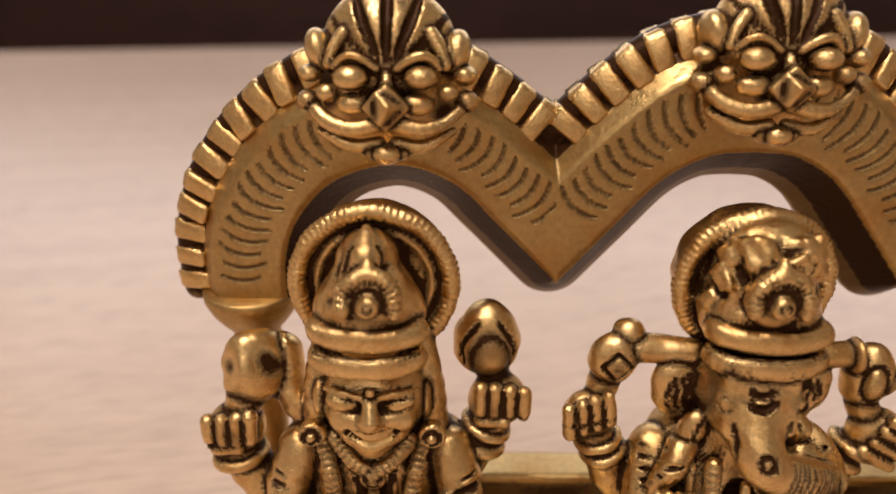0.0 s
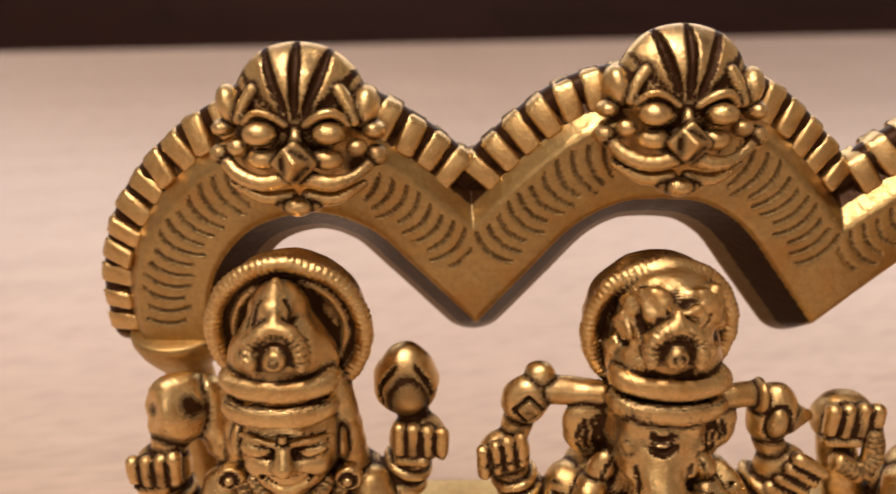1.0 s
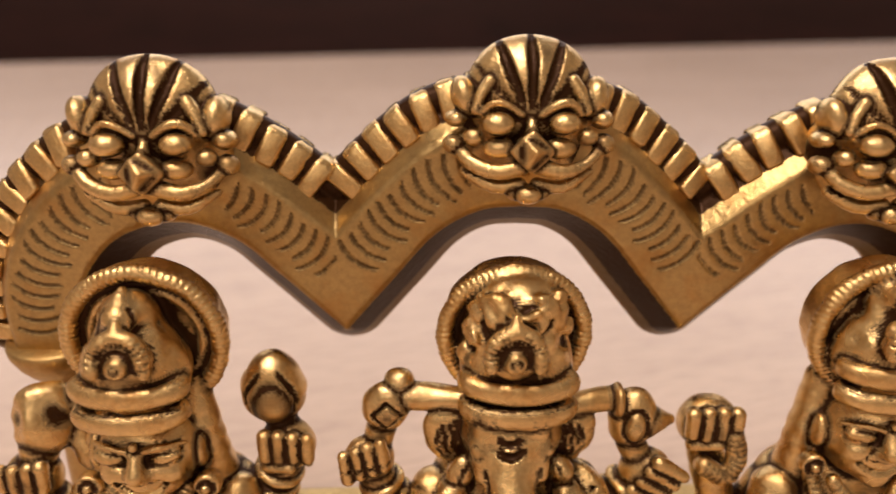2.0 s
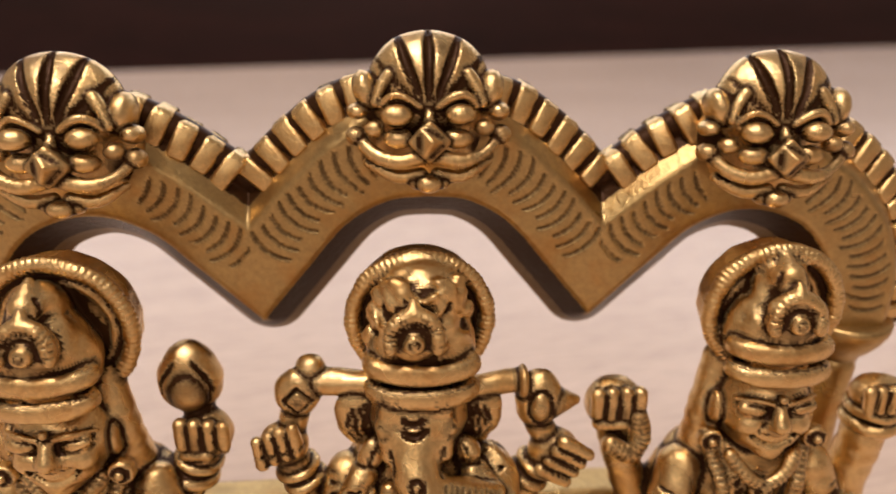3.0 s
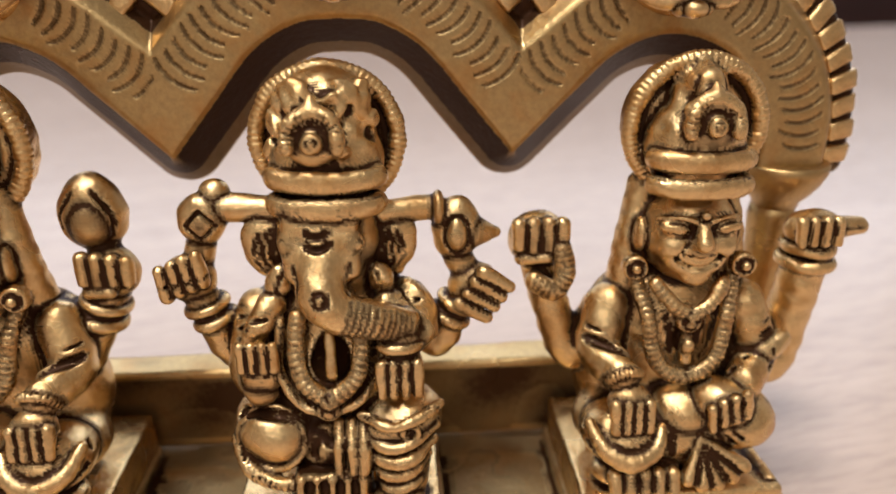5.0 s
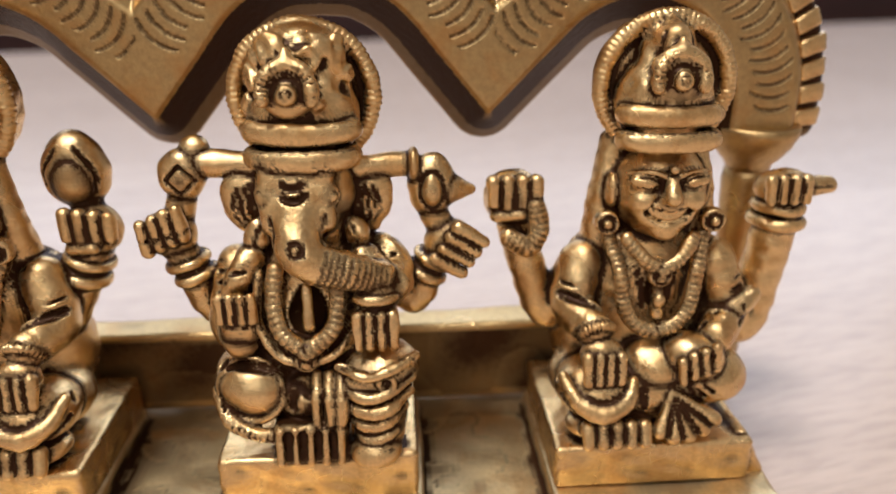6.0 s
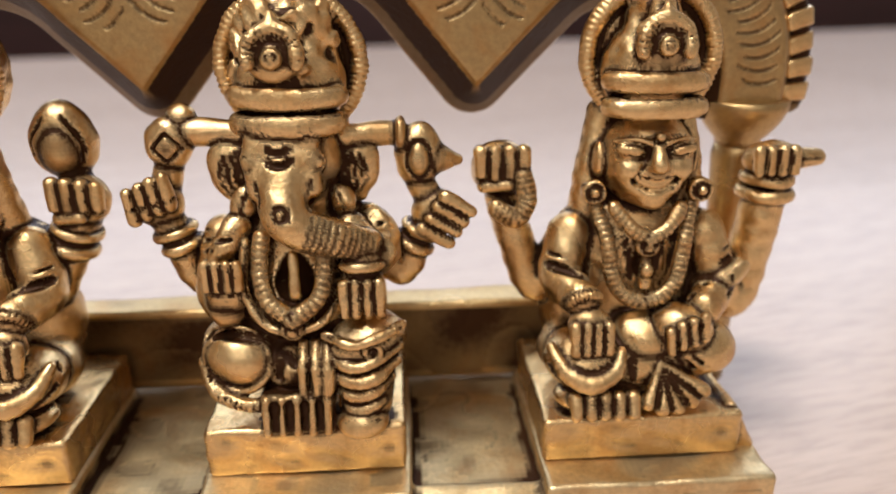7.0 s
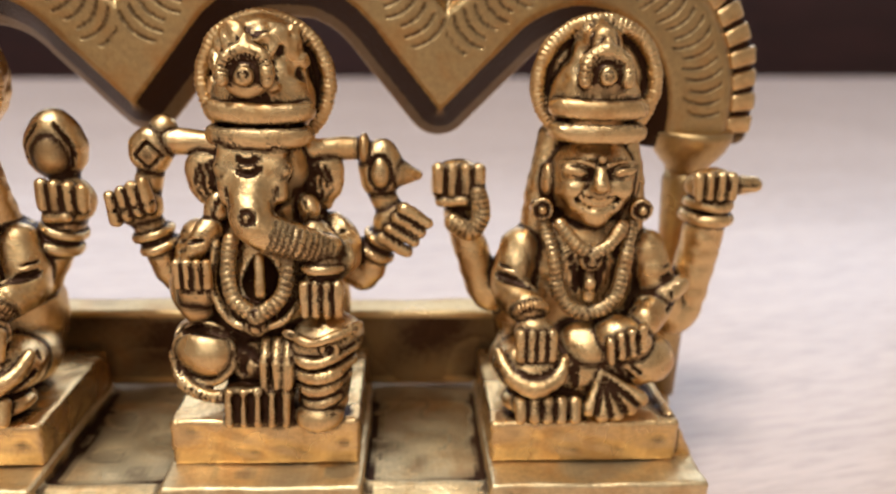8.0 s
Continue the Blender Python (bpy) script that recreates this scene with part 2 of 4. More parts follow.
        index = np.full(n, -1, np.int32)
        index[tuple(cells.T)] = np.arange(len(cells))
        total, hits = np.zeros((len(cells), 3)), np.zeros(len(cells))
        for axis in range(3):
            for u in (0, 1):
                for v in (0, 1):
                    off = np.insert(np.array([u, v]), axis, 0)
                    end = off.copy()
                    end[axis] = 1
                    a, b = d[tuple((cells + off).T)], d[tuple((cells + end).T)]
                    ok = (a < 0) != (b < 0)
                    t = a[ok] / (a[ok] - b[ok])
                    total[ok] += off
                    total[ok, axis] += t
                    hits[ok] += 1
        places = cells + total / hits[:, None]
        quads = []
        for axis in range(3):
            lo = [slice(1, None)] * 3
            lo[axis] = slice(None)
            a, b = [slice(1, -1)] * 3, [slice(1, -1)] * 3
            a[axis], b[axis] = slice(0, -1), slice(1, None)
            sa, sb = s[tuple(a)], s[tuple(b)]
            at = np.argwhere(sa != sb)
            out = sa[tuple(at.T)]
            base = at + 1
            base[:, axis] -= 1
            p, q = [(1, 2), (2, 0), (0, 1)][axis]
            ring = []
            for dp, dq in ((1, 1), (0, 1), (0, 0), (1, 0)):
                c = base.copy()
                c[:, p] -= dp
                c[:, q] -= dq
                ring.append(index[tuple(c.T)])
            ring = np.stack(ring, 1)
            ring[~out] = ring[~out][:, ::-1]
            quads.append(ring)
        quads = np.concatenate(quads)
        verts = (self.low + places * self.step) * CM
        me = bpy.data.meshes.new(name)
        me.vertices.add(len(verts))
        me.vertices.foreach_set("co", verts.astype(np.float32).ravel())
        me.loops.add(quads.size)
        me.loops.foreach_set("vertex_index", quads.astype(np.int32).ravel())
        me.polygons.add(len(quads))
        me.polygons.foreach_set("loop_start", np.arange(0, quads.size, 4, dtype=np.int32))
        me.polygons.foreach_set("use_smooth", np.ones(len(quads), bool))
        me.update(calc_edges=True)
        near = tuple(np.clip(np.rint(places).astype(int), 0, np.array(d.shape) - 1).T)
        layer = me.attributes.new("patina", "FLOAT", "POINT")
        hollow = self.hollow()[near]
        value = np.maximum(self.p[near], np.clip((hollow - 0.002) / 0.014, 0, 1) * self.dirt_and_shade)
        # Occlusion-like shade of the wider recesses, put into the colour.
        value = value + np.clip((self.hollow(9)[near] - 0.012) / 0.06, 0, 1) * 0.75 * self.dirt_and_shade
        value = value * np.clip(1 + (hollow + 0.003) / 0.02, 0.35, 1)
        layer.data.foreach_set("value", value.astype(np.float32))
        return me


def part(name, data, mat, parent=None, label=""):
    """One mesh object, from a bmesh or a mesh, under a thing or a part."""
    if isinstance(data, bmesh.types.BMesh):
        me = bpy.data.meshes.new(name)
        data.to_mesh(me)
        data.free()
    else:
        me = data
    if mat and not me.materials:
        me.materials.append(mat)
    ob = new(name, me)
    ob.parent = parent
    if label:
        ob["label"] = label
    return ob


def box(low, high, bevel=0.0, segments=2):
    """A box in metres between two corners, with rounded edges."""
    bm = bmesh.new()
    bmesh.ops.create_cube(bm, size=1.0)
    low, high = Vector(low), Vector(high)
    for v in bm.verts:
        v.co = Vector([low[i] + (v.co[i] + 0.5) * (high[i] - low[i]) for i in range(3)])
    if bevel:
        bmesh.ops.bevel(bm, geom=bm.edges[:], offset=bevel, segments=segments, affect="EDGES", profile=0.5)
    return bm


def empty(name, at=(0, 0, 0)):
    ob = new(name)
    ob.empty_display_size = 0.01
    ob.location = at
    return ob


# ---- the room ----
def table():
    """A long table whose far edge runs a little askew to the shrine."""
    top = empty("wooden_table", (0, 0, 0))
    top.rotation_euler = (0, 0, math.atan(0.22))
    far = 0.70 * math.cos(math.atan(0.22))
    part("tabletop", box((-1.0, -0.35, -0.035), (1.0, far, 0.0), 0.004), TABLE_WOOD, top)
    for x in (-0.9, 0.9):
        for y in (-0.27, far - 0.08):
            part("leg", box((x - 0.03, y - 0.03, -0.75), (x + 0.03, y + 0.03, -0.035), 0.003), TABLE_WOOD, top)
    return tagged(top, "pale varnished wooden table with a smooth top", "table")


def room():
    low, high = (-2.2, -1.9, -0.75), (2.2, 2.5, 2.2)
    t = 0.1
    tagged(part("floor", box((low[0] - t, low[1] - t, low[2] - t), (high[0] + t, high[1] + t, low[2])), DARK_WOOD), "dark maroon wooden floor", "floor", kind="structure")
    tagged(part("ceiling", box((low[0] - t, low[1] - t, high[2]), (high[0] + t, high[1] + t, high[2] + t)), CEILING_PAINT), "plain white ceiling", "ceiling", kind="structure")
    tagged(part("wall_west", box((low[0] - t, low[1], low[2]), (low[0], high[1], high[2])), WALL_PAINT), "cream painted wall", "wall", kind="structure")
    tagged(part("wall_east", box((high[0], low[1], low[2]), (high[0] + t, high[1], high[2])), WALL_PAINT), "cream painted wall", "wall", kind="structure")
    tagged(part("wall_south", box((low[0] - t, low[1] - t, low[2]), (high[0] + t, low[1], high[2])), WALL_PAINT), "cream painted wall", "wall", kind="structure")
    # The far wall, dark wood below, with the window's opening in it.
    bm = box((low[0] - t, high[1], low[2]), (high[0] + t, high[1] + t, 0.7))
    tagged(part("wall_north_panelling", bm, DARK_WOOD), "dark maroon wooden panelling", "wall", kind="structure")
    bm = box((low[0] - t, high[1], 0.7), (-2.0, high[1] + t, high[2]))
    for a, b in (((2.15, high[1], 0.7), (high[0] + t, high[1] + t, high[2])),):
        piece = box(a, b)
        me = bpy.data.meshes.new("piece")
        piece.to_mesh(me)
        piece.free()
        bm.from_mesh(me)
        bpy.data.meshes.remove(me)
    tagged(part("wall_north", bm, WALL_PAINT), "cream painted wall beside a window", "wall", kind="structure")


table()
room()


# ---- the shrine stand ----
FLOOR = 0.98  # the stand's floor between the figures
STEP = 1.26   # top of the low step under each figure
FACE = 2.3    # front plane of the arch
MID = 0.17    # the arch's middle


OUTER_SIDE = curve([(-6.86, 5.85), (-6.84, 6.7), (-6.52, 7.55), (-5.85, 8.3), (-4.95, 8.8), (-4.1, 8.85), (-3.3, 8.45), (-2.30, 7.66)])
OUTER_MID = curve([(-2.30, 7.66), (-1.6, 8.4), (-0.85, 8.98), (MID, 9.2)])
INNER_SIDE = curve([(-5.95, 5.85), (-5.93, 6.5), (-5.72, 7.1), (-5.2, 7.65), (-4.4, 7.88), (-3.65, 7.65), (-3.05, 7.1), (-2.22, 6.25)])
INNER_MID = curve([(-2.22, 6.25), (-1.6, 7.0), (-1.0, 7.7), (-0.4, 8.05), (MID, 8.12)])


def mirrored(line):
    """The left half of a line and its mirror image, left to right."""
    flip = np.array(line)[::-1].copy()
    flip[:, 0] = 2 * MID - flip[:, 0]
    return np.concatenate([line, flip[1:]])


OUTER = mirrored(np.concatenate([OUTER_SIDE[:-1], OUTER_MID]))
INNER = mirrored(np.concatenate([INNER_SIDE[:-1], INNER_MID]))


def along(line, count):
    """count points spaced evenly along a line, with their unit directions."""
    step = np.linalg.norm(np.diff(line, axis=0), axis=1)
    at = np.r_[0, np.cumsum(step)]
    s = (np.arange(count) + 0.5) / count * at[-1]
    p = np.stack([np.interp(s, at, line[:, i]) for i in (0, 1)], 1)
    q = np.stack([np.interp(s + 0.02, at, line[:, i]) - np.interp(s - 0.02, at, line[:, i]) for i in (0, 1)], 1)
    return p, q / np.maximum(np.linalg.norm(q, axis=1), 1e-9)[:, None]


def to_line(line, x, z):
    """Distance from a grid of x and z to a line, and the side (left of its way positive)."""
    best = np.full(np.broadcast(x, z).shape, 9.0)
    for a, b in zip(line[:-1], line[1:]):
        w = b - a
        s = np.clip(((x - a[0]) * w[0] + (z - a[1]) * w[1]) / (w @ w), 0, 1)
        best = np.minimum(best, np.hypot(x - a[0] - s * w[0], z - a[1] - s * w[1]))
    return best


def inside(loop, x, z):
    odd = np.zeros(np.broadcast(x, z).shape, bool)
    for a, b in zip(loop, np.roll(loop, -1, 0)):
        if abs(a[1] - b[1]) > 1e-9:
            odd ^= ((a[1] > z) != (b[1] > z)) & (x < (b[0] - a[0]) * (z - a[1]) / (b[1] - a[1]) + a[0])
    return odd


def even(line, count):
    """The line as count points at even steps."""
    at = np.r_[0, np.cumsum(np.linalg.norm(np.diff(line, axis=0), axis=1))]
    s = np.linspace(0, at[-1], count)
    return np.stack([np.interp(s, at, line[:, i]) for i in (0, 1)], 1)


def arch_band():
    """The three-lobed band: a flat chased face whose sides splay out towards the back."""
    cast = Cast((-7.6, 2.1, 5.6), (7.95, 3.5, 9.9), 0.026)
    x, z = cast.axes[0][:, None].astype(float), cast.axes[2][None, :].astype(float)
    loop = np.concatenate([OUTER, INNER[::-1]])
    far_out, far_in = to_line(OUTER, x, z), to_line(INNER, x, z)
    ends = np.minimum(to_line(loop[[0, -1]], x, z), to_line(np.array([OUTER[-1], INNER[-1]]), x, z))
    within = inside(loop, x, z)
    d2 = np.where(within, -1, 1) * np.minimum(np.minimum(far_out, far_in), ends)
    y = cast.axes[1][None, :, None]
    most = np.where(far_in < far_out, 0.55, 0.28).astype(np.float32)[:, None, :]
    splay = np.clip((y - FACE) * 0.75, -0.1, most)
    side = (d2.astype(np.float32)[:, None, :] - splay) * 0.82
    depth = np.maximum(FACE - y, y - 3.2)
    cast.d[:] = -smin(-side, -depth - 0 * side, 0.06)
    # The splayed inner side is darker, most so next to the face; the outer shoulder darkens too.
    dark_zone = (far_in < far_out) & ~within
    cast.p[:] = np.clip((dark_zone[:, None, :] * (splay > 0.03)) * np.where(splay > 0.36, 0.46, 0.74) + (~dark_zone[:, None, :] & ~within[:, None, :]) * (splay > 0.17) * 0.8, 0, 1)
    # Curved lines chased across the face, turned about at each lobe's top and each valley.
    across = far_out / np.maximum(far_out + far_in, 1e-6)
    for a, b, flip in ((OUTER_SIDE, INNER_SIDE, 1), (OUTER_MID, INNER_MID, 1)):
        for mirror in (0, 1):
            middle = (even(a, 70) + even(b, 70)) / 2
            if mirror:
                middle = middle.copy()
                middle[:, 0] = 2 * MID - middle[:, 0]
            best, where = np.full(within.shape, 9.0), np.zeros(within.shape)
            step = np.r_[0, np.cumsum(np.linalg.norm(np.diff(middle, axis=0), axis=1))]
            for i, (p, q) in enumerate(zip(middle[:-1], middle[1:])):
                w = q - p
                s = np.clip(((x - p[0]) * w[0] + (z - p[1]) * w[1]) / (w @ w), 0, 1)
                d = np.hypot(x - p[0] - s * w[0], z - p[1] - s * w[1])
                near = d < best
                best, where = np.where(near, d, best), np.where(near, step[i] + s * (step[i + 1] - step[i]), where)
            top = step[-1] if a is OUTER_MID else step[np.argmax(middle[:, 1])]
            from_top = np.abs(where - top)
            long = np.where(where < top, top, step[-1] - top)
            bowed = from_top - 0.15 * (1 - ((across - 0.45) / 0.42) ** 2) + 0.05 * across
            line = np.abs((bowed / 0.19) % 1.0 - 0.5) * 0.19
            mine = np.abs(x - MID) > 2.47 if a is OUTER_SIDE else np.abs(x - MID) < 2.47
            ok = within & mine & (best < 0.75) & (across > 0.1 + 0.04 * np.sin(bowed * 9)) & (across < 0.74 + 0.06 * np.sin(bowed * 13 + 1)) & (from_top > 0.75) & (from_top < long - 0.28)
            cut = np.where(ok, np.clip(1 - line / 0.036, 0, 1), 0).astype(np.float32)
            cast.d += (cut * 0.036)[:, None, :] * (y < FACE + 0.06)
            ink = np.where(ok, np.clip(1.4 - line / 0.036, 0, 1), 0).astype(np.float32)
            cast.p = np.maximum(cast.p, (ink * 0.5)[:, None, :] * (y < FACE + 0.08))
    # The dark core of the ridge, on which its segments sit.
    for p, q in zip(RIDGE[:-1], RIDGE[1:]):
        if np.hypot(*(q - p)) < 0.5:
            cast.rod((p[0], 2.84, p[1]), (q[0], 2.84, q[1]), 0.2, 0.2, 0.05, False, 0.9)
    cast.dirt_and_shade = 0.3
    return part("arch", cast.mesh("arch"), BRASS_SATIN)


def offset(line, out):
    way = np.gradient(line, axis=0)
    way /= np.linalg.norm(way, axis=1)[:, None]
    return line + out * np.stack([-way[:, 1], way[:, 0]], 1)


def clear(line, least):
    """The points of a line that keep a distance from the band's outer edge."""
    return np.array([p for p in line if to_line(OUTER, np.array([[p[0]]]), np.array([[p[1]]]))[0, 0] > least])


RIDGE_SIDE = clear(offset(even(OUTER_SIDE, 60), 0.42), 0.39)
RIDGE_MID = clear(offset(even(OUTER_MID, 40), 0.42), 0.39)
RIDGE = mirrored(np.concatenate([RIDGE_SIDE, RIDGE_MID]))


def segment_mesh(seed):
    """One ridge segment: a worn block with a hollowed front (long axis x, outward z)."""
    rng = random.Random(seed)
    bm = box(Vector((-0.148, -0.30, -0.26)) * CM, Vector((0.148, 0.30, 0.26)) * CM, 0.0007, 3)
    for v in bm.verts:
        x, y, z = v.co / CM
        lean = 0.10 * max(z, 0) / 0.24
        wide = 1.0 + 0.03 * (z / 0.24)
        v.co = Vector((x * wide + rng.uniform(-0.008, 0.008), y * (1 - 0.16 * max(z, 0) / 0.24) + (lean if y < 0 else 0), z + rng.uniform(-0.01, 0.01) - 0.05 * abs(y) / 0.3)) * CM
    for f in bm.faces:
        f.smooth = True
    me = bpy.data.meshes.new("segment")
    bm.to_mesh(me)
    bm.free()
    me.materials.append(BRASS)
    return me


def mask_mesh():
    """A lion mask with a fluted fan of hair, bulging eyes and curled whiskers."""
    c = Cast((-1.25, -0.5, -0.85), (1.25, 1.1, 1.6), 0.022)
    c.ball((0, 0.6, 0.2), (0.9, 0.45, 0.78), 0.1)
    # hair: a dome cut by tapering slits, and a lock at each temple
    c.ball((0, 0.40, 0.68), (0.80, 0.42, 0.72), 0.1)
    c.ball((0, 0.30, 0.66), (0.55, 0.38, 0.62), 0.12)
    for i in range(5):
        a = radians(-44 + 22 * i)
        x, z = math.sin(a), math.cos(a)
        c.path([(x * 0.14, -0.12, 0.4), (x * 0.4, -0.09, 0.36 + z * 0.36), (x * 0.75, 0.02, 0.36 + z * 0.7), (x * 0.98, 0.22, 0.36 + z * 0.96), (x * 1.05, 0.4, 0.36 + z * 1.03)], [0.025, 0.06, 0.07, 0.05, 0.02], None, 0.02, True, 1.0)
    for s in (-1, 1):
        c.path([(s * 0.5, 0.1, 0.86), (s * 0.6, 0.06, 0.72), (s * 0.68, 0.02, 0.52)], 0.09, 0.06, 0.02)
        c.groove([(s * 0.64, 0.02, 1.02), (s * 0.76, 0.02, 0.78), (s * 0.8, 0.0, 0.5)], 0.05)
        c.ball((s * 0.8, 0.25, 0.66), (0.17, 0.25, 0.26), 0.03, (0, s * 15, 0))
        c.ball((s * 0.9, 0.2, 0.4), (0.15, 0.2, 0.12), 0.015)
        c.path([(s * 0.12, -0.06, 0.48), (s * 0.3, -0.1, 0.60), (s * 0.46, -0.08, 0.62), (s * 0.6, -0.0, 0.5)], 0.055, 0.05, 0.02)
        c.ball((s * 0.4, -0.12, 0.38), (0.2, 0.16, 0.14), 0.01)
        c.groove([(s * 0.22, -0.16, 0.27), (s * 0.4, -0.22, 0.24), (s * 0.58, -0.12, 0.28)], 0.03)
        c.ball((s * 0.38, -0.06, 0.08), (0.2, 0.15, 0.13), 0.01)
        c.ball((s * 0.7, 0.02, 0.2), (0.14, 0.15, 0.12), 0.01)
        c.path([(s * 0.08, -0.12, -0.13), (s * 0.4, -0.14, -0.2), (s * 0.72, -0.04, -0.1), (s * 0.94, 0.1, 0.14)], 0.10, 0.085, 0.015)
        c.ball((s * 0.92, 0.12, 0.1), (0.15, 0.16, 0.13), 0.015)
        c.path([(s * 0.1, 0.0, -0.38), (s * 0.42, 0.02, -0.42), (s * 0.78, 0.1, -0.24)], 0.085, 0.07, 0.015)
        c.groove([(s * 0.08, -0.12, -0.28), (s * 0.42, -0.13, -0.32), (s * 0.8, 0.0, -0.18)], 0.045)
        c.ball((s * 0.15, 0.02, -0.5), (0.12, 0.12, 0.09), 0.015)
    # nose: a four-sided point that stands out of the brow
    c.block((0, -0.10, 0.06), (0.19, 0.19, 0.19), 0.03, 0.02, (0, 45, 0))
    c.block((0, -0.22, 0.05), (0.14, 0.14, 0.14), 0.03, 0.05, (35, 0, 45))
    c.rod((0, -0.02, 0.46), (0, -0.2, 0.14), 0.05, 0.1, 0.05)
    c.ball((0, -0.06, -0.5), (0.17, 0.14, 0.12), 0.015)
    c.rough((-1.1, -0.4, -0.8), (1.1, 0.8, 1.5), 0.16, 0.012, 2)
    return c.mesh("mask")


def lathe(profile, centre, squash=1.0, n=40):
    """A turned form from (radius, height) pairs in cm."""
    bm = bmesh.new()
    rings = []
    for r, z in profile:
        rings.append([bm.verts.new(Vector((centre[0] + r * math.cos(2 * math.pi * i / n), centre[1] + squash * r * math.sin(2 * math.pi * i / n), z)) * CM) for i in range(n)])
    for a, b in zip(rings[:-1], rings[1:]):
        for i in range(n):
            f = bm.faces.new((a[i], a[(i + 1) % n], b[(i + 1) % n], b[i]))
            f.smooth = True
    bm.faces.new(rings[0][::-1])
    bm.faces.new(rings[-1])
    bmesh.ops.recalc_face_normals(bm, faces=bm.faces[:])
    return bm


def floor_plate():
    """The stand's floor: a filed slab with soft edges and shallow dents."""
    c = Cast((-7.1, -0.8, -0.1), (7.3, 3.4, 1.4), 0.045)
    c.block((0.1, 1.36, FLOOR / 2), (6.42, 1.84, FLOOR / 2), 0.07)
    c.block((0.08, 2.7, FLOOR / 2), (6.85, 0.5, FLOOR / 2), 0.07)
    for low, high in ((-6.32, -3.18), (-1.44, 1.44), (3.28, 6.52)):
        c.block(((low + high) / 2, 1.0, STEP / 2), ((high - low) / 2, 1.55, STEP / 2), 0.06)
    # the front of the floor, dressed up to a slight lip
    c.block((0.1, -0.3, FLOOR - 0.1), (6.42, 0.2, 0.2), 0.08, 0.1, (16, 0, 0))
    c.rough((-7.1, -0.8, 0.7), (7.3, 3.0, 1.5), 0.4, 0.016, 11)
    c.rough((-7.1, -0.8, 0.7), (7.3, 3.0, 1.5), 0.13, 0.008, 13)
    # the floor between the figures is duller behind an uneven front line
    x, y, z = c.axes[0][:, None, None], c.axes[1][None, :, None], c.axes[2][None, None, :]
    dark_zone = (z < STEP - 0.06) & (y > 0.05 + 0.25 * np.sin(2.3 * x) * np.sin(5.1 * x + 1))
    c.p[:] = np.maximum(c.p * 0.5, dark_zone * (0.12 + 0.05 * np.sin(3 * x + 4 * y) + 0.05 * np.sin(7 * x - 3 * y)))
    c.dirt_and_shade = 0.6
    return c.mesh("floor_plate")


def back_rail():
    """The rail behind the figures, its front painted dark brown for what it reflects, with uneven stains."""
    c = Cast((-7.1, 2.3, 1.0), (7.3, 3.4, 2.8), 0.04)
    c.block((0.08, 2.9, 1.85), (6.83, 0.3, 0.73), 0.05)
    c.rough((-7.1, 2.3, 1.1), (7.3, 3.4, 2.8), 0.35, 0.016, 12)
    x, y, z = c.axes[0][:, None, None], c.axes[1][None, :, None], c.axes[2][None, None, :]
    # The front's dark reflection as colour, broken up by stain blotches.
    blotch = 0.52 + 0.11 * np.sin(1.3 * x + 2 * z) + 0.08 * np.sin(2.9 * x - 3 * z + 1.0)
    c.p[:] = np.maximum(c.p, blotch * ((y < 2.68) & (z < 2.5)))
    return c.mesh("back_rail")


def stand():
    thing = empty("brass_shrine_stand")
    arch = arch_band()
    arch.parent = thing
    mesh = mask_mesh()
    for x, y, z, turn in ((-4.45, 1.85, 8.66, 0), (MID, 1.95, 8.92, 0), (4.76, 1.85, 8.70, 0)):
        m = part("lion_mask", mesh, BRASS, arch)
        m.location = Vector((x, y, z)) * CM
        m.rotation_euler = (radians(-6), 0, radians(turn))
    shapes = [segment_mesh(i) for i in range(4)]
    for line in (RIDGE_SIDE, RIDGE_MID):
        long = np.linalg.norm(np.diff(line, axis=0), axis=1).sum()
        spots, ways = along(line, round(long / 0.375))
        for i, (p, w) in enumerate(zip(spots, ways)):
            for mirror in (1, -1):
                x = p[0] if mirror == 1 else 2 * MID - p[0]
                way = Vector((w[0] * mirror, 0, w[1])) * mirror
                up = Vector((-way.z, 0, way.x))
                seg = part("ridge_segment", shapes[(i * 3 + mirror) % 4], BRASS, arch)
                turn = Matrix((way, Vector((0, 1, 0)), up)).transposed().to_4x4()
                wear = random.Random(i * 7 + mirror + len(spots))
                size = Matrix.Diagonal((wear.uniform(0.9, 1.0), 1.0, wear.uniform(0.93, 1.06), 1.0))
                seg.matrix_local = Matrix.Translation(Vector((x, 2.80 + wear.uniform(-0.03, 0.03), p[1])) * CM) @ turn @ pose(0, 0, 0, wear.uniform(-8, 4), wear.uniform(-5, 5), wear.uniform(-6, 6)) @ size
    for x in (-6.48, 2 * MID + 6.48):
        part("bracket", lathe(((0.34, 5.2), (0.37, 5.3), (0.47, 5.4), (0.6, 5.58), (0.69, 5.78), (0.70, 5.9), (0.66, 5.93), (0.3, 5.92)), (x, 2.72)), BRASS_SATIN, arch, "cup-shaped brass bracket")
        part("column", lathe(((0.34, FLOOR - 0.05), (0.34, 2.8), (0.3, 4.0), (0.36, 5.0), (0.31, 5.3)), (x, 2.75)), BRASS_SATIN, arch)
    part("floor_plate", floor_plate(), BRASS_FILED, thing, "pale filed brass base plate with three low steps")
    part("back_rail", back_rail(), BRASS_SATIN, thing, "brass rail, its front coloured dark for a dark reflection, with uneven brown stains")
    return tagged(thing, "antiqued brass shrine stand with a three-lobed arch, on a table", "shrine stand")


stand()


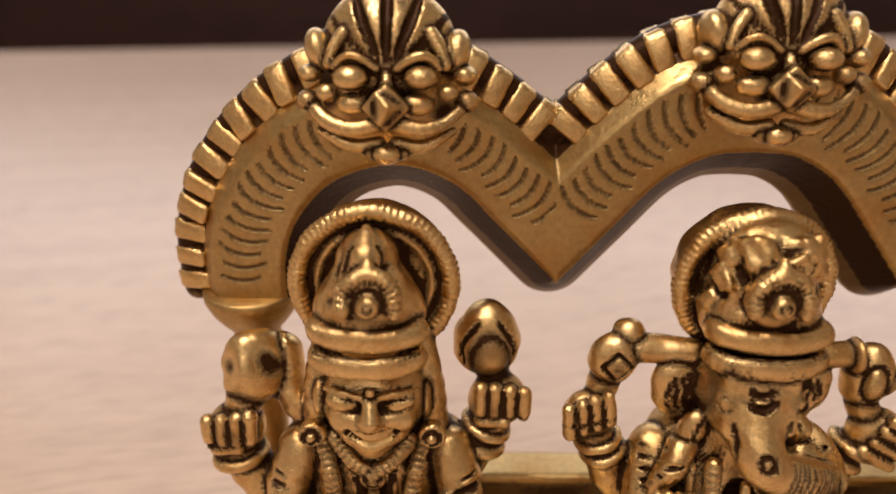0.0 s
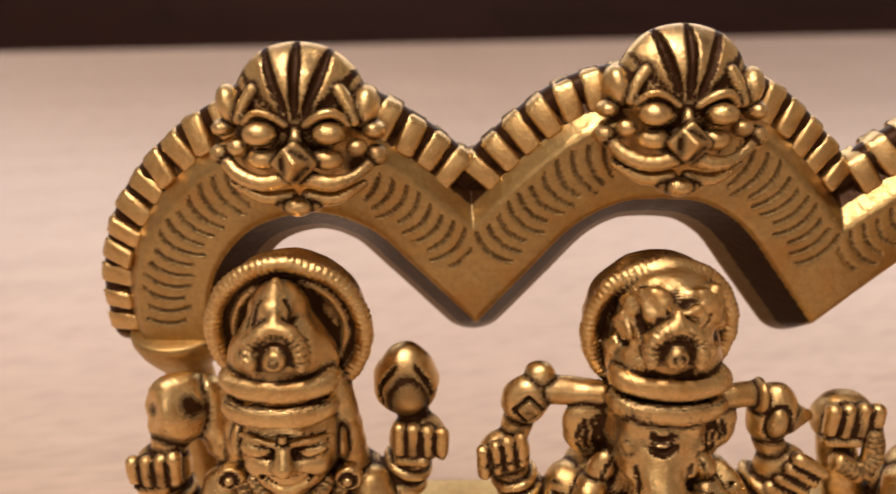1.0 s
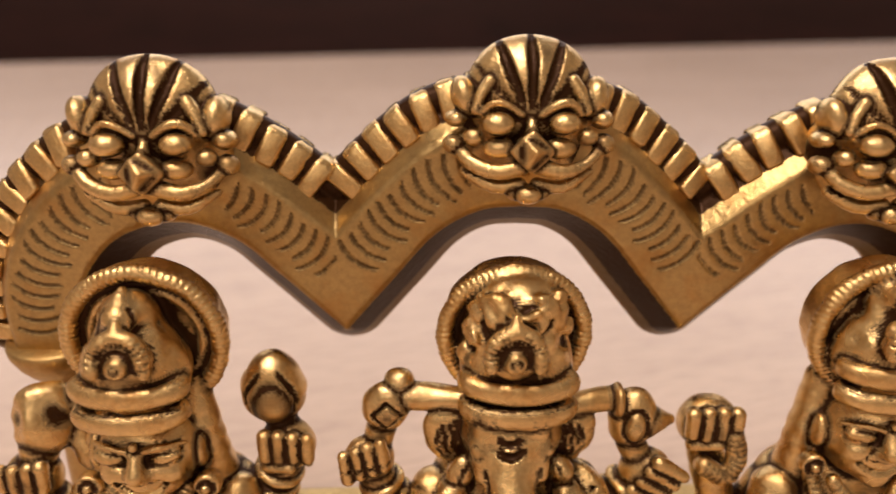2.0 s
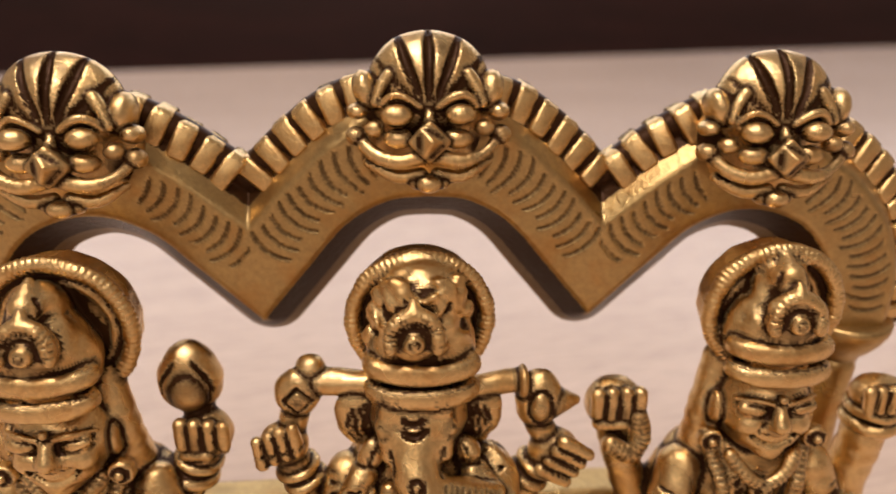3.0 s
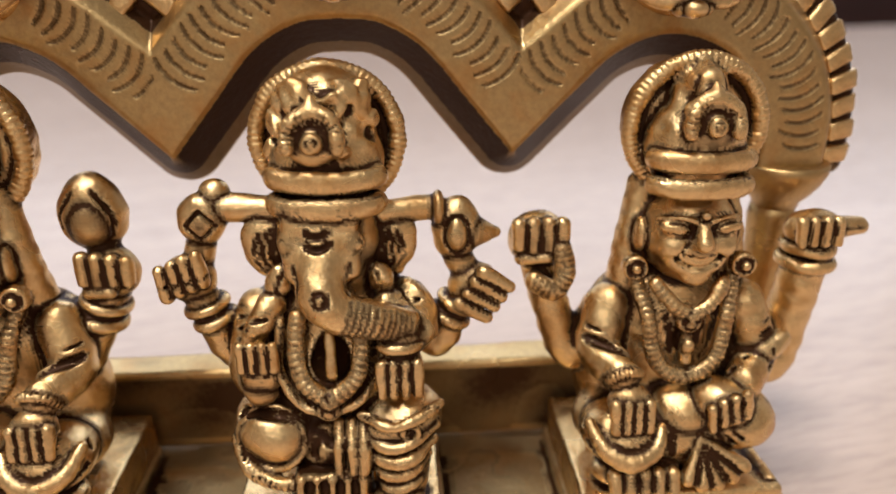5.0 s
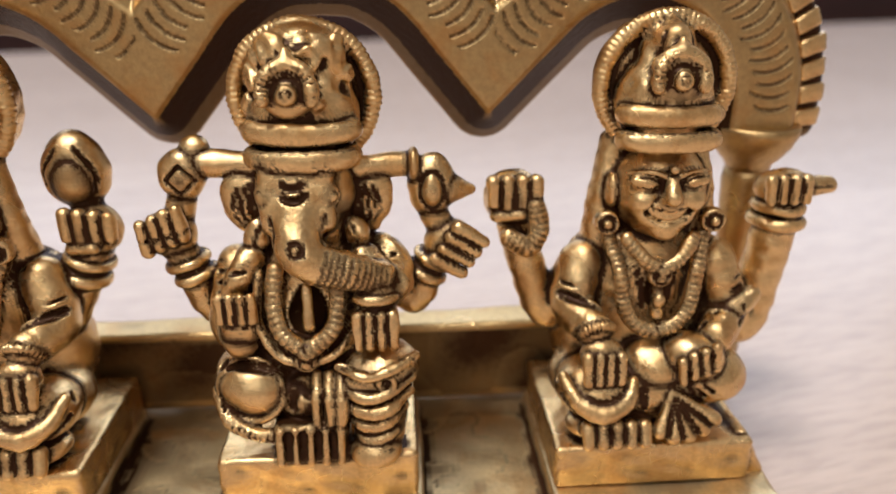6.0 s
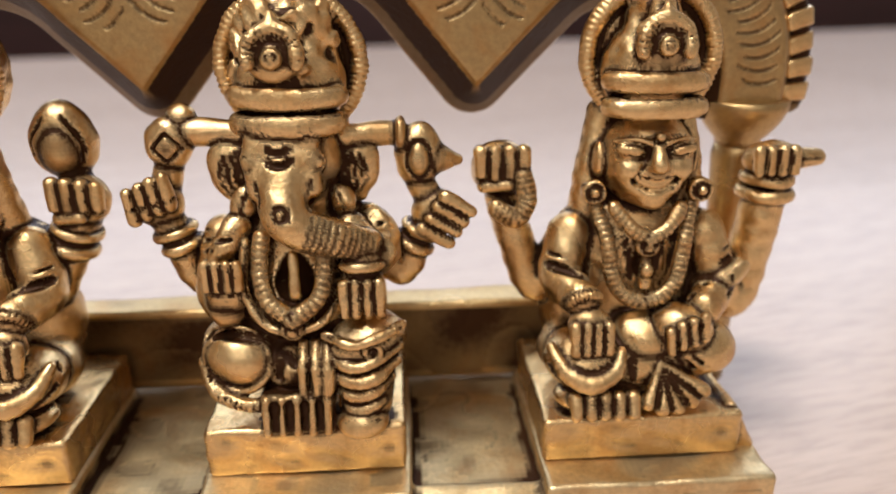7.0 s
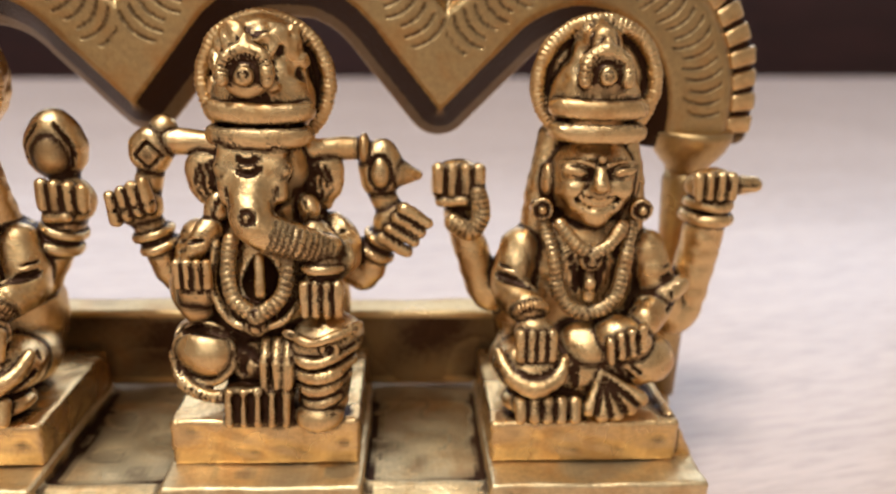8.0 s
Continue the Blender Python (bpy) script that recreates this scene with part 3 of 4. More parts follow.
# ---- the statues, each one casting; lengths in cm from the middle of its plinth ----
def fingers(c, p, across, along_, n, r, out=(0, -1, 0)):
    """n fingers or toes side by side, with pitch in the gaps."""
    p, across, along_, out = (np.array(v, float) for v in (p, across, along_, out))
    for i in range(n):
        q = p + across * (i - (n - 1) / 2)
        c.rod(q, q + along_, r, r * 0.85, 0.03)
    for i in range(n - 1):
        q = p + across * (i - (n - 2) / 2) + out * r * 0.75
        c.groove([q - along_ * 0.05, q + along_ * 1.05], 0.024)


def bracelet(c, p, way, big, small, notches=0):
    e = Vector(way).to_track_quat("Z", "Y").to_euler()
    c.ring(p, big, small, 0.015, tuple(math.degrees(a) for a in e), notches=notches, deep=0.03)


def even3(points, step):
    pts = np.array(points, float)
    at = np.r_[0, np.cumsum(np.linalg.norm(np.diff(pts, axis=0), axis=1))]
    s = np.linspace(0, at[-1], max(2, round(at[-1] / step) + 1))
    return np.stack([np.interp(s, at, pts[:, i]) for i in range(3)], 1)


def wraps(c, points, r, step, thin=0.022, patina=0.55, wide=1.9):
    """Fine grooves wrapped round the front of a rod, as on rope and trunk."""
    line = even3(points, step)
    n = len(line)
    for i, q in enumerate(line):
        w = line[min(i + 1, n - 1)] - line[max(i - 1, 0)]
        w /= np.linalg.norm(w)
        front = np.array((0, -1.0, 0)) + w[1] * w
        front /= np.linalg.norm(front)
        side = np.cross(w, front)
        big = r[0] + (r[1] - r[0]) * i / max(n - 1, 1)
        c.groove([tuple(q + big * (math.cos(a) * front + math.sin(a) * side)) for a in np.linspace(-wide / 2, wide / 2, 5)], thin, patina, False)


def halo(c, x, y, z, big):
    """The disc behind the head, a shallow dish with a notched rim and a fine inner ring."""
    c.pitch = 0.3
    c.disc((x, y + 0.27, z), big, 0.23, 0.06)
    c.ring((x, y + 0.05, z), big - 0.24, 0.05, 0.03, (90, 0, 0))
    c.pitch = 0.6
    c.ring((x, y - 0.01, z), big, 0.12, 0.02, (90, 0, 0), notches=76, deep=0.024)
    c.pitch = 0.8


def crown(c, x, y, z, wide, jewel, apex, gnarl, full=0.0):
    """Two rolled bands, the cap above them and its arched jewel. z is the upper band's height."""
    c.pitch = 0.45
    c.ball((x, y + 0.14, z + 0.1), (wide * 0.95, wide * 0.7, 0.62), 0.05)
    c.rod((x, y + 0.16 + 0.16 * full, z + 0.2), (x, y + 0.2 + 0.1 * full, apex - 0.3 - full * 0.15), wide * (0.8 + 0.14 * full), 0.36 + 0.22 * full, 0.1)
    if full:
        # cast folds and nuggets over the whole cap
        rng = random.Random(5)
        c.pitch = 0.15
        for k in range(30):
            a, h = rng.uniform(-1.25, 1.25), rng.uniform(0.3, 1.12)
            r = wide * (0.97 - 0.3 * max(h - 0.45, 0) / 0.7)
            c.block((x + r * math.sin(a), y + 0.28 - r * 0.92 * math.cos(a), z + h), (rng.uniform(0.05, 0.14), 0.05, rng.uniform(0.05, 0.1)), 0.03, 0.09, (rng.uniform(-30, 30), rng.uniform(-60, 60), math.degrees(a)))
    else:
        # a smooth cone that ends in a pointed leaf, with a bud at each side and a crease down to the band
        c.rod((x, y + 0.1, z + 0.3), (x, y + 0.12, apex - 0.22), wide * 0.74, 0.3, 0.1)
        c.path([(x, y + 0.12, apex + 0.12), (x, y - 0.08, apex - 0.1), (x, y - 0.2, apex - 0.34)], [0.06, 0.18, 0.14], None, 0.06)
        for s in (-1, 1):
            c.groove([(x + s * 0.15, y - 0.12, apex - 0.02), (x + s * 0.3, y - 0.24, apex - 0.34), (x + s * 0.5, y - 0.32, z + 0.3)], 0.04, 0.9)
            c.ball((x + s * 0.24, y - 0.36, z + 0.68), (0.14, 0.1, 0.08), 0.03, (0, s * 35, 0))
    c.pitch = 0.8
    c.ring((x, y - 0.16, z + 0.02), wide - 0.12, 0.14, 0.02, squash=0.5)
    c.ring((x, y - 0.22, z - 0.3), wide - 0.13, 0.14, 0.02, squash=0.5, notches=70, deep=0.014)
    c.groove([(x + wide * math.sin(a), y - 0.19 - 0.5 * wide * math.cos(a), z - 0.14) for a in np.linspace(-1.7, 1.7, 18)], 0.04)
    c.groove([(x + (wide - 0.04) * math.sin(a), y - 0.16 - 0.5 * (wide - 0.04) * math.cos(a), z + 0.17) for a in np.linspace(-1.7, 1.7, 18)], 0.03, 0.45)
    c.rough((x - wide, y - wide, z + 0.2), (x + wide, y + 0.3, apex + 0.1), 0.04 if full else 0.06, gnarl * 0.85, 3, 0.3)
    # the jewel leans back on the cap: a notched horseshoe round a curled bead
    jx, jy, jz = jewel
    c.pitch = 0.4
    c.ball((jx, jy + 0.12, jz + 0.02), (0.36, 0.15, 0.36), 0.03)
    arc = [(jx + 0.29 * math.sin(a) * (1.0 if abs(a) < 1.6 else 1.06), jy + 0.08 * math.cos(a), jz + 0.31 * math.cos(a)) for a in np.linspace(-1.9, 1.9, 13)]
    c.path(arc, 0.08, 0.08, 0.01)
    for q in even3(arc, 0.068):
        w = (q - np.array((jx, jy, jz))) / 0.3
        c.groove([tuple(q + w * 0.08 + np.array((0, -0.03, 0))), tuple(q + np.array((0, -0.08, 0))), tuple(q - w * 0.07 + np.array((0, -0.04, 0)))], 0.013, 0.5, False)
    c.rod((jx, jy + 0.1, jz + 0.34), (jx, jy + 0.14, jz + 0.47), 0.1, 0.04, 0.03)
    c.ring((jx, jy - 0.05, jz), 0.17, 0.03, 0.01, (78, 0, 0), carve=True, patina=0.8)
    c.ball((jx, jy - 0.04, jz - 0.02), (0.13, 0.1, 0.13), 0.01)
    c.ring((jx, jy - 0.13, jz), 0.06, 0.018, 0.01, (78, 0, 0), carve=True, patina=0.9)
    c.pitch = 0.8


def face(c, x, y, z, wide, tall, smile=1.0):
    """A smiling face whose front lies at y and whose middle (the nose) at z."""
    c.pitch = 0.35
    c.ball((x, y + 0.58, z - 0.05), (wide, 0.6, tall), 0.06)
    c.ball((x, y + 0.42, z - tall * 0.62), (wide * 0.55, 0.36, tall * 0.42), 0.14)
    for s in (-1, 1):
        c.pitch = 0.0
        c.ball((x + s * wide * 0.5, y + 0.04, z + tall * 0.24), (wide * 0.4, 0.11, 0.15), 0.06, (0, s * -10, 0), carve=True, patina=0.12)
        c.ball((x + s * wide * 0.5, y + 0.13, z + tall * 0.23), (wide * 0.34, 0.12, 0.12), 0.02, (0, s * -10, 0))
        for up, deep in ((0.08, 0.75), (-0.085, 0.6)):
            c.groove([(x + s * wide * 0.2, y + 0.08, z + tall * 0.2), (x + s * wide * 0.48, y + 0.035, z + tall * 0.24 + up), (x + s * wide * 0.8, y + 0.14, z + tall * 0.28)], 0.018, deep)
        c.pitch = 0.35
        c.path([(x + s * wide * 0.14, y + 0.05, z + tall * 0.38), (x + s * wide * 0.5, y + 0.07, z + tall * 0.47), (x + s * wide * 0.86, y + 0.24, z + tall * 0.38)], 0.045, 0.03, 0.03)
        c.ball((x + s * wide * 0.5, y + 0.16, z - tall * 0.18), (wide * 0.3, 0.16, 0.17), 0.1)
        c.ball((x + s * 0.09, y - 0.0, z - tall * 0.10), 0.07, 0.02)
        c.groove([(x + s * 0.17, y + 0.02, z - tall * 0.02), (x + s * wide * 0.42, y + 0.04, z - tall * 0.30), (x + s * wide * 0.52, y + 0.1, z - tall * 0.42)], 0.016, 0.35)
    c.rod((x, y + 0.05, z + tall * 0.34), (x, y - 0.06, z - tall * 0.03), 0.06, 0.115, 0.05)
    m = z - tall * 0.5
    w = wide * 0.56
    c.pitch = 0.0
    c.ball((x, y + 0.2, m), (w * 1.1, 0.2, 0.2), 0.1)
    lip = [(x + w * t, y + 0.02 + 0.12 * t * t, m - 0.02 + 0.19 * smile * t * t) for t in np.linspace(-1, 1, 9)]
    c.path(lip, [0.03, 0.06, 0.085, 0.10, 0.105, 0.10, 0.085, 0.06, 0.03], None, 0.02, True, 0.9)
    c.path([(a, b + 0.05, d + 0.03) for a, b, d in lip[1:-1]], 0.055, 0.055, 0.005)
    c.path([(a, b + 0.035, d + 0.105 - 0.02 * abs(a - x)) for a, b, d in lip[1:-1]], 0.035, 0.035, 0.03)
    c.path([(a, b + 0.02, d - 0.1) for a, b, d in lip[1:-1]], [0.03, 0.045, 0.055, 0.06, 0.055, 0.045, 0.03], None, 0.03)
    c.ball((x, y + 0.16, z - tall * 0.82), (0.19, 0.16, 0.14), 0.08)
    c.ball((x, y + 0.02, z + tall * 0.52), 0.065, 0.01)
    c.ring((x, y + 0.02, z + tall * 0.52), 0.08, 0.02, 0.005, (90, 0, 0), carve=True, patina=0.8)
    c.pitch = 0.8


def earring(c, x, y, z):
    c.disc((x, y - 0.06, z), 0.17, 0.1, 0.05, 0.015)
    c.ring((x, y - 0.16, z), 0.10, 0.03, 0.005, (90, 0, 0), carve=True, patina=1.0)
    c.ball((x, y - 0.17, z), 0.06, 0.01)


def plinth(c, wide, top, flare=0):
    """The block under a figure; flare is the side (1 or -1) that slopes out to the stand's end."""
    if flare:
        c.block((flare * (wide - 0.05), 1.3, 1.55), (0.2, 1.15, 0.44), 0.05, 0.03, (0, -28 * flare, 0))
    c.block((0, 1.22, (STEP + top) / 2), (wide, 1.22, (top - STEP) / 2), 0.07)
    c.rough((-wide - 0.1, -0.1, STEP), (wide + 0.1, 0.5, top + 0.1), 0.2, 0.016, 7, 0.25)


def fist(c, x, y, z, r=0.31, lean=0.0):
    """A closed hand with its four fingers folded in front."""
    c.ball((x, y, z), (r * 1.05, r * 0.85, r), 0.05)
    fingers(c, (x + lean * 0.1, y - r * 0.62, z + r * 0.72), (r * 0.5, 0, -0.05 * lean), (0, -0.03, -r * 0.85), 4, r * 0.27)
    c.groove([(x - r, y - r * 0.75, z - r * 0.25), (x, y - r * 1.05, z - r * 0.3), (x + r, y - r * 0.75, z - r * 0.25)], 0.035)
    c.rod((x - r * 0.6, y - r * 0.6, z - r * 0.5), (x + r * 0.2, y - r * 0.8, z - r * 0.42), 0.1, 0.08, 0.02)


def lotus_bud(c, x, y, z, r):
    c.ball((x, y, z), (r, r * 0.8, r * 1.12), 0.03)
    c.ball((x, y + 0.02, z + r * 0.75), (r * 0.55, r * 0.5, r * 0.5), 0.15)
    c.ball((x + 0.02, y - r * 0.32, z - r * 0.12), (r * 0.66, r * 0.6, r * 0.82), 0.01)
    for s in (-1, 1):
        c.groove([(x + s * r * 0.7, y - r * 0.45, z - r * 0.5), (x + s * r * 0.72, y - r * 0.5, z + r * 0.1), (x + s * r * 0.3, y - r * 0.55, z + r * 0.85)], 0.035, 0.8)


def seated_goddess(name, side, brow, jewel_x, drop):
    """A four-armed seated goddess; side is 1 where the hand on the knee is on her right (the picture's left), -1 where mirrored."""
    c = Cast((-2.7, -0.75, STEP - 0.05), (2.95, 2.6, 8.05), 0.026)
    plinth(c, 1.43, 1.95, side)
    e = side
    y0 = brow
    # back, seat and torso
    c.ball((0, 1.55, 3.1), (1.3, 0.8, 1.2), 0.2)
    c.ball((0, 1.45, 4.0), (0.98, 0.72, 1.0), 0.2)
    c.rod((-0.7, 1.5, 4.25), (0.7, 1.5, 4.25), 0.4, 0.4, 0.15)
    c.ball((0, 1.0, 2.55), (1.38, 0.85, 0.62), 0.12)
    # hair falling behind the face
    for s in (-1, 1):
        c.path([(s * 0.55, y0 + 0.85, 6.0), (s * 0.66, y0 + 0.75, 5.3), (s * 0.7, 1.35, 4.55)], 0.2, 0.26, 0.08)
    c.rod((0, y0 + 0.9, 4.5), (0, y0 + 0.8, 5.2), 0.42, 0.4, 0.08)
    halo(c, 0.02, 1.3, 6.74 + drop, 0.86 if side == 1 else 0.93)
    face(c, 0.02, y0, 5.42 + drop, 0.65, 0.66, 1.3)
    crown(c, -0.02, y0 + 0.46, 6.42 + drop, 0.70, (jewel_x, y0 + 0.02, 6.92 + drop), 7.46 + drop, 0.016)
    for s in (-1, 1):
        earring(c, s * 0.74, y0 + 0.36, 4.97 + drop)
        c.ball((s * 0.64, y0 + 0.5, 5.35 + drop), (0.1, 0.16, 0.25), 0.02)
    # garland, pendant and sash
    for s in (-1, 1):
        c.path([(s * 0.66, 0.95, 4.75), (s * 0.54, 0.7, 4.3), (s * 0.44, 0.6, 3.8), (s * 0.22, 0.54, 3.56), (0, 0.52, 3.5)], 0.11, 0.11, 0.015)
        wraps(c, [(s * 0.66, 0.95, 4.75), (s * 0.54, 0.7, 4.3), (s * 0.44, 0.6, 3.8), (s * 0.22, 0.54, 3.56), (0, 0.52, 3.5)], (0.125, 0.125), 0.085, 0.024)
        c.path([(s * 0.46, 0.76, 4.8), (s * 0.24, 0.62, 4.54), (0, 0.57, 4.4)], 0.1, 0.1, 0.015)
        wraps(c, [(s * 0.46, 0.76, 4.8), (s * 0.24, 0.62, 4.54), (0, 0.57, 4.4)], (0.115, 0.115), 0.085, 0.024)
        c.path([(s * 0.84, 0.9, 4.72), (s * 0.68, 0.74, 4.25), (s * 0.56, 0.72, 3.7)], 0.09, 0.07, 0.02, True, 1.0)
        c.path([(s * 0.34, 0.72, 4.52), (s * 0.22, 0.68, 4.15), (s * 0.16, 0.7, 3.8)], 0.1, 0.06, 0.02, True, 1.0)
    c.ball((0, 0.66, 4.02), (0.2, 0.14, 0.3), 0.03, carve=True, patina=0.9)
    c.rod((0, 0.66, 4.2), (0, 0.62, 3.72), 0.07, 0.09, 0.01)
    c.ball((0, 0.62, 4.3), (0.17, 0.1, 0.17), 0.015)
    c.ring((0, 0.53, 4.3), 0.09, 0.025, 0.005, (90, 0, 0), carve=True, patina=1.0)
    c.ball((0, 0.56, 3.95), (0.09, 0.07, 0.1), 0.01)
    # the arm that rests on the knee, and the round knee below it
    c.path([(-e * 0.95, 1.2, 4.3), (-e * 1.12, 0.95, 3.75), (-e * 0.92, 0.5, 3.62)], 0.32, 0.27, 0.05)
    bracelet(c, (-e * 0.88, 0.42, 3.58), (0.1 * e, -0.6, -0.55), 0.22, 0.075, 26)
    c.ball((-e * 0.82, 0.28, 3.3), (0.3, 0.2, 0.26), 0.03)
    fingers(c, (-e * 0.82, 0.14, 3.34), (0.15, 0, 0), (0, -0.08, -0.34), 4, 0.085)
    c.ball((-e * 0.83, 0.5, 2.68), (0.56, 0.6, 0.42), 0.03)
    c.path([(-e * 1.34, 0.28, 2.98), (-e * 1.18, 0.06, 2.72), (-e * 0.85, -0.08, 2.58), (-e * 0.5, 0.02, 2.7), (-e * 0.36, 0.2, 2.92)], [0.07, 0.12, 0.15, 0.12, 0.07], None, 0.02)
    c.groove([(-e * 1.28, 0.12, 3.02), (-e * 1.1, -0.02, 2.86), (-e * 0.85, -0.1, 2.77), (-e * 0.58, -0.02, 2.86), (-e * 0.42, 0.12, 3.02)], 0.03, 0.8)
    c.groove([(-e * 1.34, 0.3, 2.68), (-e * 1.1, 0.0, 2.44), (-e * 0.83, -0.1, 2.38), (-e * 0.5, 0.0, 2.48)], 0.035)
    # the other hand, resting in the lap
    c.path([(e * 1.0, 1.2, 4.3), (e * 1.2, 1.0, 3.6), (e * 0.9, 0.6, 3.35)], 0.3, 0.26, 0.05)
    c.ball((e * 0.55, 0.45, 3.12), (0.46, 0.36, 0.34), 0.04, (0, e * 20, 0))
    fingers(c, (e * 0.5, 0.14, 3.32), (0.15, 0, 0.07 * e), (0.03 * e, -0.04, -0.3), 4, 0.075)
    c.ball((e * 0.85, 0.7, 2.72), (0.6, 0.58, 0.42), 0.04)
    c.ball((e * 0.05, 0.7, 2.9), (0.5, 0.5, 0.4), 0.05)
    for k in range(3):
        c.groove([(e * (0.15 + 0.2 * k), 0.16 - 0.02 * k, 2.98 - 0.05 * k), (e * (0.4 + 0.22 * k), 0.18, 2.66), (e * (0.75 + 0.2 * k), 0.28 + 0.06 * k, 2.5)], 0.03, 0.9)
    c.groove([(-e * 0.22, 0.2, 3.05), (-e * 0.2, 0.12, 2.6), (-e * 0.16, 0.0, 2.25)], 0.07)
    # folds of the sleeves and of the cloth over the hips
    for s in (-1, 1):
        for k in range(4):
            c.groove([(s * 0.78, 0.72 + 0.03 * k, 4.2 - 0.16 * k), (s * 1.02, 0.72 - 0.02 * k, 4.1 - 0.17 * k), (s * 1.3, 0.95 - 0.04 * k, 4.12 - 0.15 * k)], 0.03, 0.35)
        c.groove([(s * 0.72, 0.78, 4.5), (s * 0.74, 0.6, 4.0), (s * 0.7, 0.62, 3.5)], 0.06, 0.9)
        c.groove([(s * 1.2, 0.6, 3.2), (s * 1.34, 0.55, 2.95), (s * 1.3, 0.45, 2.7)], 0.04, 0.7)
        c.path([(s * 0.62, 0.56, 3.66), (s * 0.92, 0.6, 3.9), (s * 1.34, 0.84, 3.98)], 0.09, 0.07, 0.03, True, 1.0)
        c.path([(s * 0.7, 0.66, 4.35), (s * 0.74, 0.52, 4.0), (s * 0.66, 0.5, 3.66)], 0.06, 0.09, 0.03, True, 1.0)
    # feet: a row of toes, and the spread hem beside them
    c.ball((-e * 0.65, 0.3, 2.2), (0.62, 0.45, 0.22), 0.04)
    fingers(c, (-e * 0.62, -0.02, 2.32), (0.2, 0, 0), (0, -0.1, -0.22), 5, 0.105)
    for k in range(5):
        a = radians(-34 + 23 * k)
        c.rod((e * 0.2, 0.2, 2.7), (e * (0.32 + 0.55 * math.sin(a)), -0.05 + 0.1 * abs(math.sin(a)), 2.62 - 0.52 * math.cos(a)), 0.05, 0.115, 0.012)
    for k in range(4):
        a = radians(-22.5 + 23 * k)
        c.groove([(e * 0.22, 0.08, 2.66), (e * (0.32 + 0.58 * math.sin(a)), -0.14 + 0.1 * abs(math.sin(a)), 2.62 - 0.5 * math.cos(a))], 0.045)
    c.groove([(-1.15, -0.08, 2.06), (-0.6, -0.14, 2.0), (0, -0.14, 1.98), (0.5, -0.1, 1.98), (0.95, 0.1, 2.04)], 0.05)
    return c


def flute_goddess():
    """The goddess whose raised hands hold a curl of rope and a scroll, with a bird at her hip."""
    c = seated_goddess("goddess", 1, 0.58, -0.02, 0.05)
    c.path([(-0.95, 1.45, 4.1), (-1.35, 1.5, 3.42), (-1.68, 1.58, 4.15), (-1.88, 1.6, 4.75)], 0.31, 0.25, 0.06)
    fist(c, -1.93, 1.55, 5.2, 0.40)
    c.path([(-1.64, 1.26, 5.14), (-1.58, 1.2, 4.82), (-1.74, 1.16, 4.56), (-2.0, 1.22, 4.7)], 0.14, 0.14, 0.015)
    wraps(c, [(-1.64, 1.26, 5.14), (-1.58, 1.2, 4.82), (-1.74, 1.16, 4.56), (-2.0, 1.22, 4.7)], (0.15, 0.15), 0.08, 0.022)
    c.path([(1.0, 1.5, 4.2), (1.75, 1.62, 3.0), (2.0, 1.68, 3.8), (2.08, 1.62, 4.7)], 0.33, 0.31, 0.06)
    bracelet(c, (2.06, 1.6, 4.72), (0.05, 0, 1), 0.33, 0.1)
    bracelet(c, (2.06, 1.6, 4.94), (0.05, 0, 1), 0.31, 0.09)
    c.ball((2.06, 1.55, 5.24), (0.42, 0.3, 0.27), 0.03)
    fingers(c, (1.98, 1.28, 5.42), (0.17, 0, 0), (0.02, -0.03, -0.3), 4, 0.09)
    c.groove([(1.68, 1.26, 5.1), (2.05, 1.2, 5.02), (2.45, 1.26, 5.1)], 0.035)
    c.rod((2.4, 1.55, 5.24), (2.72, 1.55, 5.25), 0.17, 0.14, 0.02)
    for k in range(3):
        c.groove([(2.4, 1.37, 5.36 - 0.1 * k), (2.78, 1.4, 5.34 - 0.09 * k)], 0.02, 0.8)
    c.path([(1.0, 0.95, 3.45), (1.25, 0.85, 3.68), (1.5, 0.9, 3.82)], 0.24, 0.14, 0.04)
    c.ball((1.3, 0.62, 3.76), (0.045, 0.08, 0.06), 0.01, carve=True, patina=1.0)
    c.groove([(0.95, 0.72, 3.62), (1.2, 0.62, 3.5), (1.42, 0.72, 3.6)], 0.035)
    return c


